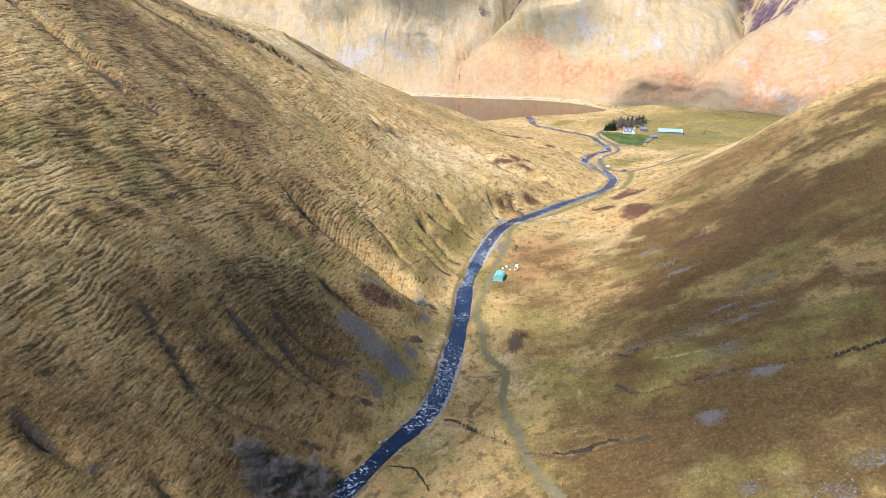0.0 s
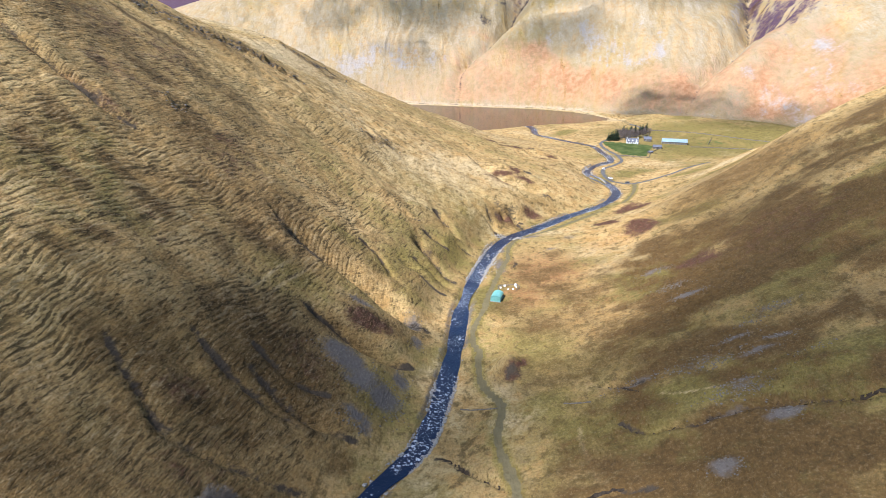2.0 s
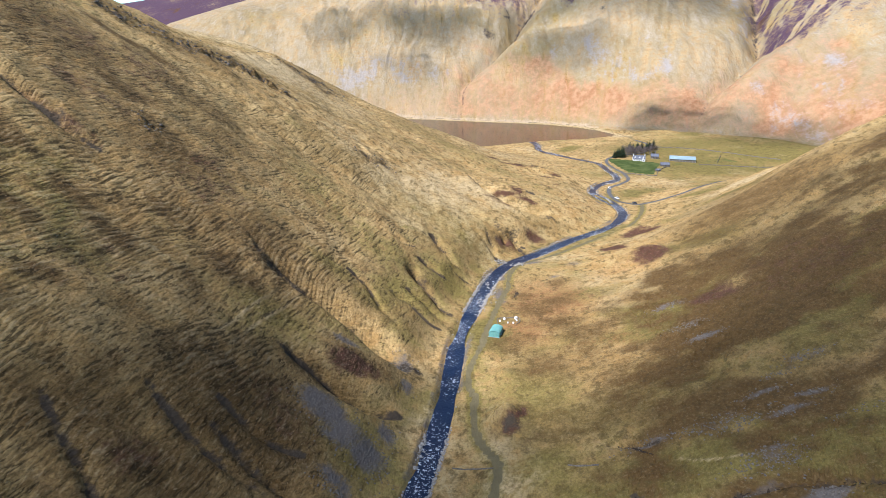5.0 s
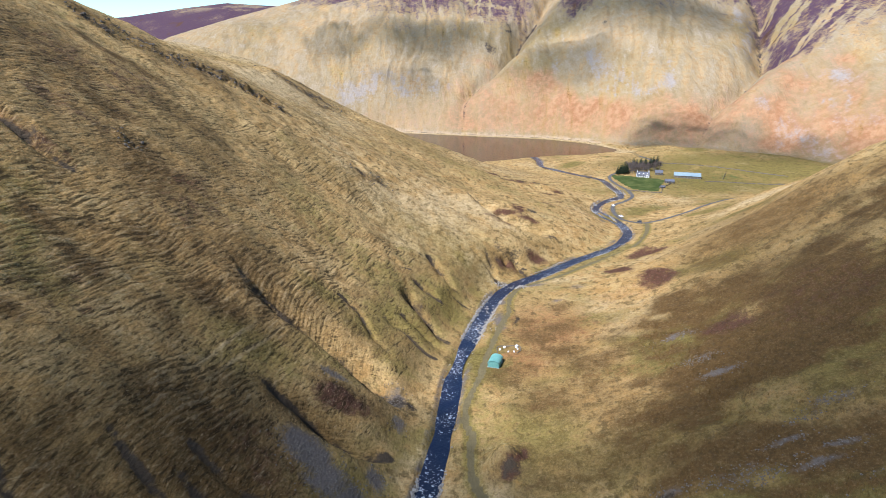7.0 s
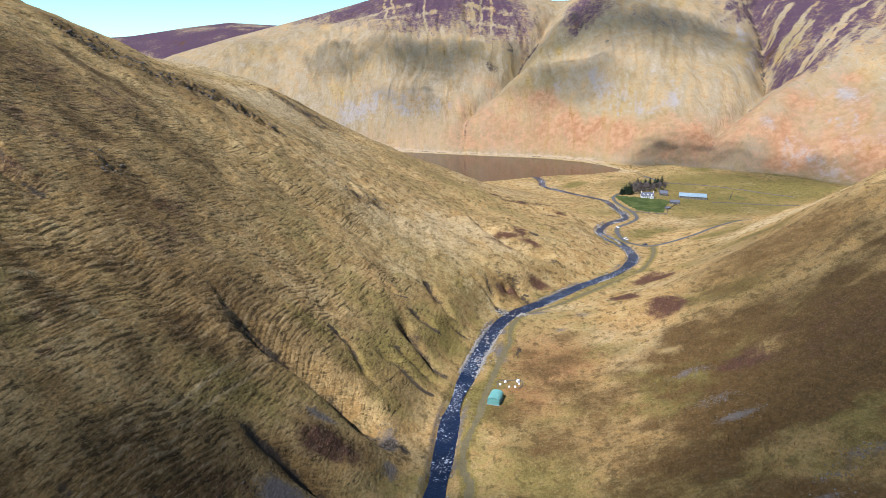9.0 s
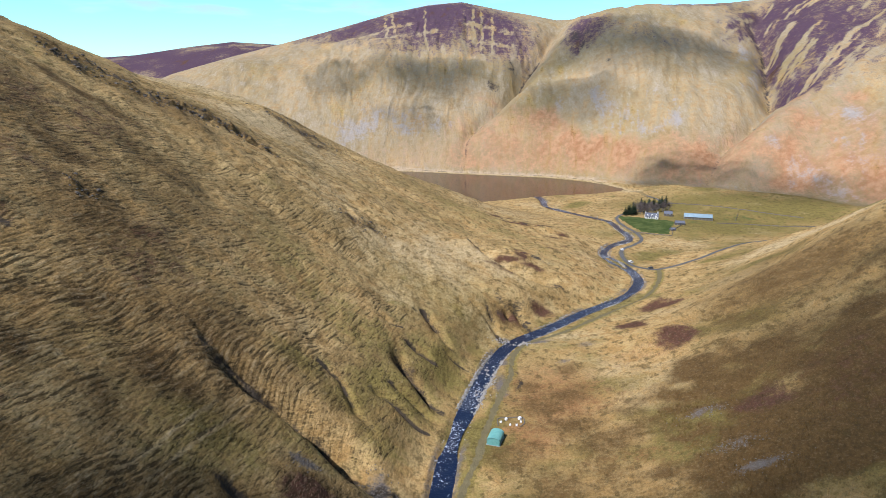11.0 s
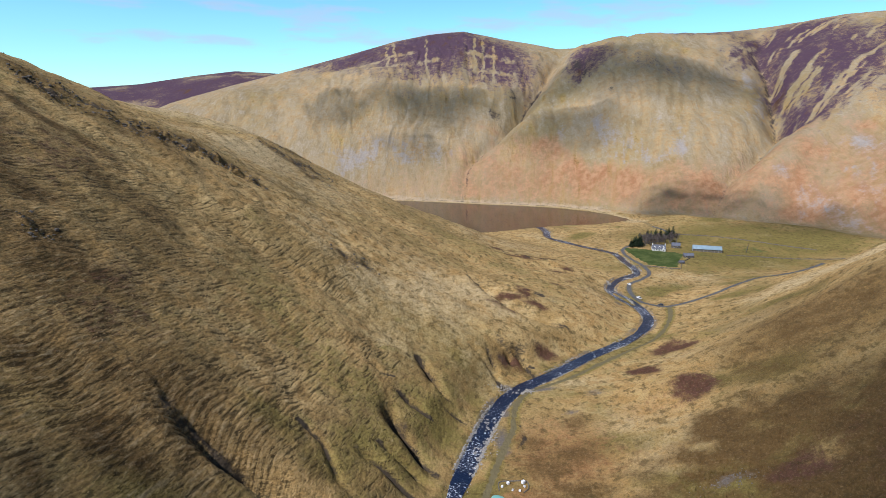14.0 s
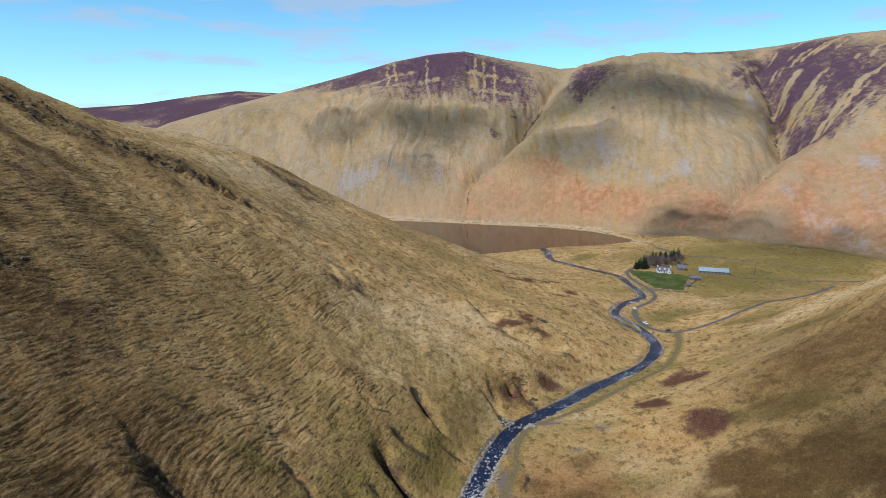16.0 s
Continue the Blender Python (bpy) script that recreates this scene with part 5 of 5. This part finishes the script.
for dx in (-4.4, 0.4, 4.8):
    bm = bmesh.new()
    prism(bm, [(-0.8, 0), (0.8, 0), (0.8, 1.2), (0, 2.0), (-0.8, 1.2)], 2.0, Matrix.Translation((dx, -2.2, 3.2)))
    dormer = part("dormer", bm, WHITEWASH, farmhouse)
    part("dormer_window", box(bmesh.new(), 0.8, 0.05, 0.9, Matrix.Translation((dx, -3.23, 3.4))), GLASS, dormer)
gable_house("stone_barn", 254, 823, -14, 9, 7, 3.0, 2.6, RUBBLE, SLATE, "grey stone barn with a slate roof beside the farmhouse", "barn", False, 2)
gable_house("stone_byre", 252, 777, -6, 10, 5.5, 2.4, 2.0, RUBBLE, SLATE, "low stone byre with a slate roof", "byre", False, 3)
gable_house("stone_pen_shelter", 236, 750, 12, 5, 4, 1.6, 1.2, RUBBLE, SLATE, "small tumbledown stone shelter in the field corner", "shelter", False, 1, 1, False)


def long_shed(x, y, turn):
    w, d, wall, rise = 29.5, 12.0, 3.2, 2.8
    shed = thing("cattle_shed", x, y, ground_z(x, y) - 0.2, turn)
    for s in (-1, 1):
        for i in range(9):
            part("post", box(bmesh.new(), 0.3, 0.3, wall, Matrix.Translation((-w / 2 + 0.2 + i * (w - 0.4) / 8, s * (d / 2 - 0.2), 0))), CONCRETE, shed)
        for i in range(8):
            part("wall_panel", box(bmesh.new(), (w - 0.4) / 8 - 0.32, 0.14, wall - 0.2, Matrix.Translation((-w / 2 + 0.2 + (i + 0.5) * (w - 0.4) / 8, s * (d / 2 - 0.2), 0))), BLUE_SHEET if s > 0 else RUBBLE, shed)
        bm = bmesh.new()
        prism(bm, [(-d / 2 + 0.3, 0), (d / 2 - 0.3, 0), (d / 2 - 0.3, wall), (0, wall + rise - 0.1), (-d / 2 + 0.3, wall)], 0.14, Matrix.Translation((s * (w / 2 - 0.07), 0, 0)) @ Matrix.Rotation(math.pi / 2, 4, "Z"))
        part("gable", bm, BLUE_SHEET, shed)
        for i in range(8):
            bm = bmesh.new()
            e, k = d / 2 + 0.4, rise / (d / 2)
            prism(bm, [(0.05, wall + rise), (e, wall - 0.4 * k), (e, wall - 0.4 * k + 0.12), (0.05, wall + rise + 0.12)], w / 8 - 0.03, Matrix.Rotation(math.pi / 2 * s, 4, "Z") @ Matrix.Translation((0, -w / 2 + (i + 0.5) * w / 8, 0)))
            part("roof_sheet", bm, BLUE_SHEET, shed)
    part("ridge", box(bmesh.new(), w + 0.2, 0.6, 0.14, Matrix.Translation((0, 0, wall + rise + 0.08)), 0.04), BLUE_SHEET, shed)
    return tagged(shed, "long cattle shed with a pale blue-grey sheet roof", "shed")


long_shed(283, 810, -16)


def car(x, y, turn, paint, label, size=1.0):
    c = thing("car", x, y, ground_z(x, y) + 0.02, turn)
    bm = bmesh.new()
    box(bm, 1.8 * size, 4.3 * size, 0.62, Matrix.Translation((0, 0, 0.35)), 0.16)
    part("body", bm, paint, c)
    bm = bmesh.new()
    g = box(bm, 1.55 * size, 2.5 * size, 0.62, Matrix.Translation((0, -0.3, 0.93)), 0.1)
    for v in bm.verts:
        if v.co.z > 1.25:
            v.co.x *= 0.84
            v.co.y = (v.co.y + 0.3) * 0.78 - 0.3
    cabin = part("cabin", bm, GLASS, c, "dark glazed cabin")
    part("roof", box(bmesh.new(), 1.3 * size, 1.9 * size, 0.06, Matrix.Translation((0, -0.3, 1.53)), 0.02), paint, cabin)
    for sx in (-1, 1):
        for sy in (-1, 1):
            bm = bmesh.new()
            bmesh.ops.create_cone(bm, segments=16, radius1=0.33, radius2=0.33, depth=0.22, cap_ends=True, matrix=Matrix.Translation((sx * 0.8 * size, sy * 1.35 * size, 0.33)) @ Matrix.Rotation(math.pi / 2, 4, "Y"))
            wheel = part("wheel", bm, RUBBER, c)
            bm = bmesh.new()
            bmesh.ops.create_cone(bm, segments=12, radius1=0.2, radius2=0.17, depth=0.05, cap_ends=True, matrix=Matrix.Translation((sx * (0.8 * size + 0.12), sy * 1.35 * size, 0.33)) @ Matrix.Rotation(sx * math.pi / 2, 4, "Y"))
            part("rim", bm, CONCRETE, wheel)
        part("headlight", box(bmesh.new(), 0.35, 0.06, 0.16, Matrix.Translation((sx * 0.6 * size, 2.14 * size, 0.62)), 0.02), WHITE_PAINT, c)
    return tagged(c, label, "car")


car(163.5, 664, 10, WHITE_PAINT, "white car parked on the verge of the lane")
car(160, 620, 20, WHITE_PAINT, "white van parked beside the lane", 1.15)
car(170, 597.5, 62, DARK_PAINT, "dark car parked at the lane junction")

# ---- trees ----


def limb(verts, faces, a, b, ra, rb, sides=5):
    """Adds a tapered stick from a to b."""
    d = (b - a)
    u = d.orthogonal().normalized()
    w = d.normalized().cross(u)
    k = len(verts)
    for p, r in ((a, ra), (b, rb)):
        for i in range(sides):
            t = 2 * math.pi * i / sides
            verts.append(p + (u * math.cos(t) + w * math.sin(t)) * r)
    for i in range(sides):
        j = (i + 1) % sides
        faces.append((k + i, k + j, k + sides + j, k + sides + i))


def bare_tree_meshes(seed, height, spread, limbs, twigs, low=0.2):
    """Trunk with limbs, and a crown of fine bare twigs: two meshes."""
    rng = random.Random(seed)
    tv, tf, cv, cf = [], [], [], []
    top = Vector((rng.uniform(-0.4, 0.4), rng.uniform(-0.4, 0.4), height * 0.8))
    limb(tv, tf, Vector((0, 0, -0.4)), top * 0.5, height * 0.028, height * 0.018, 7)
    limb(tv, tf, top * 0.5, top, height * 0.018, height * 0.006, 6)
    for i in range(limbs):
        s = low + (0.95 - low) * (i + rng.random()) / limbs
        start = top * s
        t = rng.uniform(0, 6.283)
        reach = spread * (1.05 - 0.55 * s) * rng.uniform(0.6, 1.1)
        end = start + Vector((math.cos(t) * reach, math.sin(t) * reach, height * rng.uniform(0.12, 0.32)))
        mid = start.lerp(end, 0.5) + Vector((0, 0, -0.06 * height * rng.random()))
        limb(tv, tf, start, mid, height * 0.011, height * 0.007, 4)
        limb(tv, tf, mid, end, height * 0.007, height * 0.003, 4)
        for j in range(twigs):
            a = start.lerp(mid, rng.random()) if rng.random() < 0.3 else mid.lerp(end, rng.random())
            d = Vector((math.cos(t) + rng.gauss(0, 0.8), math.sin(t) + rng.gauss(0, 0.8), rng.uniform(0.1, 1.3))).normalized()
            b = a + d * spread * rng.uniform(0.18, 0.42)
            for c, e, r in ((a, b, 0.035), (a.lerp(b, 0.45), a.lerp(b, 0.45) + (d + Vector((rng.gauss(0, 0.6), rng.gauss(0, 0.6), rng.gauss(0.2, 0.4)))).normalized() * spread * 0.2, 0.025),
                            (a.lerp(b, 0.7), a.lerp(b, 0.7) + (d + Vector((rng.gauss(0, 0.7), rng.gauss(0, 0.7), rng.gauss(0.2, 0.4)))).normalized() * spread * 0.16, 0.022)):
                limb(cv, cf, c, e, r, r * 0.3, 3)
    return soup("trunk", [tuple(v) for v in tv], tf), soup("crown", [tuple(v) for v in cv], cf)


def tree_of(name, meshes, materials, label, category="tree"):
    t = new(name)
    for part_name, me, material in zip(("trunk", "crown"), meshes, materials):
        me.materials.append(material)
        ob = new(part_name, me)
        ob.parent = t
    return tagged(t, label, category)


def conifer_meshes(seed, height, spread):
    rng = random.Random(seed)
    tv, tf, cv, cf = [], [], [], []
    limb(tv, tf, Vector((0, 0, -0.4)), Vector((0, 0, height * 0.97)), height * 0.022, 0.03, 6)
    levels = 22
    for k in range(levels):
        s = (k + 0.5) / levels
        z = height * (0.10 + 0.88 * s)
        r = spread * (1 - s) ** 0.62 * rng.uniform(0.75, 1.15) + 0.15
        n = 11 if s < 0.6 else 7
        for i in range(n):
            t = 6.283 * (i + rng.random()) / n
            q = r * rng.uniform(0.65, 1.15)
            o = Vector((math.cos(t), math.sin(t), 0))
            side = Vector((-o.y, o.x, 0))
            a, tip = Vector((0, 0, z)), o * q + Vector((0, 0, z - 0.22 * q + rng.uniform(-0.2, 0.3)))
            for m in range(4):
                c = a.lerp(tip, (m + 0.6) / 4)
                w = q * 0.34 * (1.15 - m * 0.2)
                for sgn in (-1, 1):
                    b = len(cv)
                    cv.extend([c - o * 0.2 * q, c + side * sgn * w + Vector((0, 0, -0.25 * w)) + o * 0.12 * q, c + o * 0.28 * q + Vector((0, 0, rng.uniform(-0.1, 0.12)))])
                    cf.append((b, b + 1, b + 2))
    return soup("trunk", [tuple(v) for v in tv], tf), soup("crown", [tuple(v) for v in cv], cf)


conifers = [tree_of("spruce_tree", conifer_meshes(s, h, w), (BARK, NEEDLES), "dark green spruce in the farm shelter belt") for s, h, w in ((1, 12.5, 3.6), (2, 11, 3.4), (3, 14, 3.8))]
ashes = [tree_of("ash_tree", bare_tree_meshes(s, h, w, 22, 26, 0.25), (BARK, BROWN_TWIGS), "bare brown-grey tree in the farm shelter belt") for s, h, w in ((4, 12, 4.6), (5, 11, 4.4))]
for kind_of, places in ((conifers, [(206, 824), (210, 828), (214, 824), (213, 832), (219, 834), (238, 862), (245, 866), (251, 869), (257, 868), (262, 874), (247, 876), (268, 878), (233, 858)]),
                        (ashes, [(222, 826), (228, 828), (226, 834), (233, 832), (238, 830), (243, 836), (236, 840), (230, 842), (248, 844), (242, 848), (250, 852), (254, 842), (256, 850), (237, 851), (222, 840), (260, 856), (228, 848), (262, 846)])):
    for i, (tx, ty) in enumerate(places):
        src = kind_of[i % len(kind_of)]
        m = pose(tx, ty, ground_z(tx, ty), 0, 0, 67 * i) @ Matrix.Scale(0.85 + 0.07 * (i * 7 % 5), 4)
        if i < len(kind_of):
            src.matrix_world = m
            tagged(src, group="farm shelter belt")
        else:
            tagged(copy_thing(src, m), group="farm shelter belt").scale = m.to_scale()

willows = [tree_of("willow_bush", bare_tree_meshes(s, h, w, 30, 44, 0.06), (BARK, TWIGS), "bare grey willow in a gully above the burn", "bush") for s, h, w in ((7, 8.5, 5.2), (8, 7.0, 4.6))]
for i, (tx, ty) in enumerate([(-47, 157), (-40, 161), (-52, 151), (-44, 151), (-37, 155), (-56, 155), (-49, 143), (-42, 145)]):
    src = willows[i % 2]
    m = pose(tx, ty, ground_z(tx, ty) - 0.3, 0, 0, 50 * i) @ Matrix.Scale(1.1 + 0.1 * (i % 3), 4)
    if i < 2:
        src.matrix_world = m
        tagged(src, group="willows by the burn")
    else:
        tagged(copy_thing(src, m), group="willows by the burn").scale = m.to_scale()

# ---- stones ----


def stones(name, x, y, size, seed, material, label, sink=0.3):
    """Loose stones, each an uneven twelve-cornered lump, in one mesh."""
    rng = np.random.default_rng(seed)
    bm = bmesh.new()
    bmesh.ops.create_icosphere(bm, subdivisions=1, radius=1.0)
    unit = np.array([v.co[:] for v in bm.verts])
    tri = np.array([[v.index for v in f.verts] for f in bm.faces])
    bm.free()
    n, k = len(x), len(unit)
    z = land(x, y)
    t = rng.uniform(0, 6.283, n)
    v = unit[None] * rng.uniform(0.7, 1.25, (n, k, 1)) * size[:, None, None] * rng.uniform(0.6, 1.2, (n, 1, 3)) * np.array([1, 1, 0.65])
    c, s = np.cos(t)[:, None], np.sin(t)[:, None]
    verts = np.stack([v[..., 0] * c - v[..., 1] * s + x[:, None], v[..., 0] * s + v[..., 1] * c + y[:, None], v[..., 2] + (z + size * sink)[:, None]], -1)
    me = soup(name, verts.reshape(-1, 3), (np.arange(n)[:, None, None] * k + tri[None]).reshape(-1, 3))
    me.materials.append(material)
    return tagged(new(name, me), label, "stones", kind="stuff")


rng = np.random.default_rng(77)
line = smooth_line(BURN, 0.5)
way = np.gradient(line, axis=0)
way /= np.linalg.norm(way, axis=1)[:, None]
pick = rng.integers(0, len(line), 24000)
off = rng.normal(0, 1, 24000)
off = np.sign(off) * (BURN_HALF * (0.25 + 1.05 * rng.uniform(0, 1, 24000) ** 0.28))
bx, by = line[pick, 0] + way[pick, 1] * off, line[pick, 1] - way[pick, 0] * off
often = np.clip((0.12 + 0.95 * fbm(bx, by, 22, 3, 51)) * np.interp(by, [440, 560], [1.0, 0.45]) + 0.5 * np.exp(-((by - 395) / 30) ** 2) + 0.5 * np.exp(-((by - 438) / 16) ** 2), 0.02, 1)
gravel = [(rng.normal(cx, rx, 420), rng.normal(cy, ry, 420)) for cx, cy, rx, ry in ((31, 397, 1.7, 8), (26, 377, 1.3, 7), (47, 438, 4.5, 1.8), (151.5, 615, 0.6, 5), (148, 667, 1.0, 3), (168, 690, 1.8, 1.2))]
bx, by = np.concatenate([bx] + [g[0] for g in gravel]), np.concatenate([by] + [g[1] for g in gravel])
often = np.concatenate([often, np.ones(2520)])
keep = (rng.uniform(0, 1, len(bx)) < often) & (by > 130) & (by < 900)
stones("burn_stones", bx[keep], by[keep], rng.uniform(0.16, 0.52, keep.sum()) * np.where(rng.uniform(0, 1, keep.sum()) < 0.12, 1.9, 1.0), 78, STONE, "pale grey boulders and cobbles in the burn", 0.45)
sx, sy, ss = [], [], []
for cx, cy, rx, ry, k in SCREE_STREAKS + SCREE_SPOTS[:13]:
    n = int(18 * rx * ry * k / 3)
    sx.append(rng.normal(cx, rx * 0.6, n)), sy.append(rng.normal(cy, ry * 0.6, n)), ss.append(rng.uniform(0.12, 0.42, n))
stones("scree_stones", np.concatenate(sx), np.concatenate(sy), np.concatenate(ss), 79, SCREE_STONE, "loose grey scree stones on the slope", 0.1)
cx, cy, cs = [], [], []
for x0, y0, rx, ry, k in CRAGS[:23]:
    n = int(14 + rx * ry * 0.7)
    cx.append(rng.normal(x0, rx * 0.85, n)), cy.append(rng.normal(y0, ry * 0.85, n)), cs.append(rng.uniform(0.25, 0.75, n) * np.where(rng.uniform(0, 1, n) < 0.15, 2.0, 1.0))
stones("crag_rocks", np.concatenate(cx), np.concatenate(cy), np.concatenate(cs), 80, CRAG_ROCK, "dark weathered rock outcrops breaking through the grass", 0.0)

# ---- clouds ----


def cumulus(x, y, rx, ry, turn, density, seed, edge=1.6):
    """An unseen flat-based fair-weather cumulus, placed so its shadow falls on the ground at x, y: bumpy top, level
    base, thin ragged rim.
    """
    height = 950.0
    n = 46
    g = np.linspace(-1.25, 1.25, n)
    u, v = np.meshgrid(g, g)
    body = 1.0 - np.hypot(u, v) + 0.42 * fbm(u, v, 0.75, 4, seed)
    thick = np.clip(body, 0, 1) ** 0.6
    top = thick * (60 + 25 * fbm(u, v, 0.3, 3, seed + 1))
    c, s = math.cos(radians(turn)), math.sin(radians(turn))
    px, py = (u * rx * c - v * ry * s), (u * rx * s + v * ry * c)
    base = Vector((x, y, ground_z(x, y))) + SUN_FROM * (height / SUN_FROM.z)
    upper = np.stack([px + base.x, py + base.y, base.z + top], -1).reshape(-1, 3)
    lower = np.stack([px + base.x, py + base.y, base.z - 6 * thick], -1).reshape(-1, 3)
    k = (np.arange(n - 1)[:, None] * n + np.arange(n - 1)[None]).ravel()
    quads = np.stack([k, k + 1, k + n + 1, k + n], 1)
    quads = quads[thick.ravel()[quads].max(1) > 0]
    me = soup("shadow_cloud", np.concatenate([upper, lower]), np.concatenate([quads, quads[:, ::-1] + n * n]), True)
    at = me.attributes.new("body", "FLOAT", "POINT")
    fade = (np.clip(body * edge, 0, 1) ** 1.2 * density).ravel()
    if len(me.vertices) == 2 * n * n:
        at.data.foreach_set("value", np.concatenate([fade, fade]).astype(np.float32))
    me.materials.append(CLOUD)
    return tagged(new("shadow_cloud", me), "cumulus out of view, placed for the shadow it casts on the ground", "cloud", kind="structure")


# none is in view; the first four are added to darken near ground
for k, (x, y, rx, ry, turn, density) in enumerate([
        (-30, 200, 100, 85, 0, 0.46), (115, 195, 165, 105, 12, 0.42), (-90, 95, 150, 80, 8, 0.24), (190, 330, 90, 90, 20, 0.26), (-228, 1470, 80, 110, 0, 0.42), (-40, 1480, 150, 150, 20, 0.5), (-80, 1340, 100, 80, 0, 0.3),
        (300, 1440, 270, 170, -8, 0.52), (200, 1320, 130, 130, 10, 0.36), (345, 1030, 130, 60, -40, 0.6), (455, 900, 130, 80, -40, 0.5)]):
    cumulus(x, y, rx, ry, turn, density, 90 + 3 * k, 1.8 if k == 0 else 1.25)
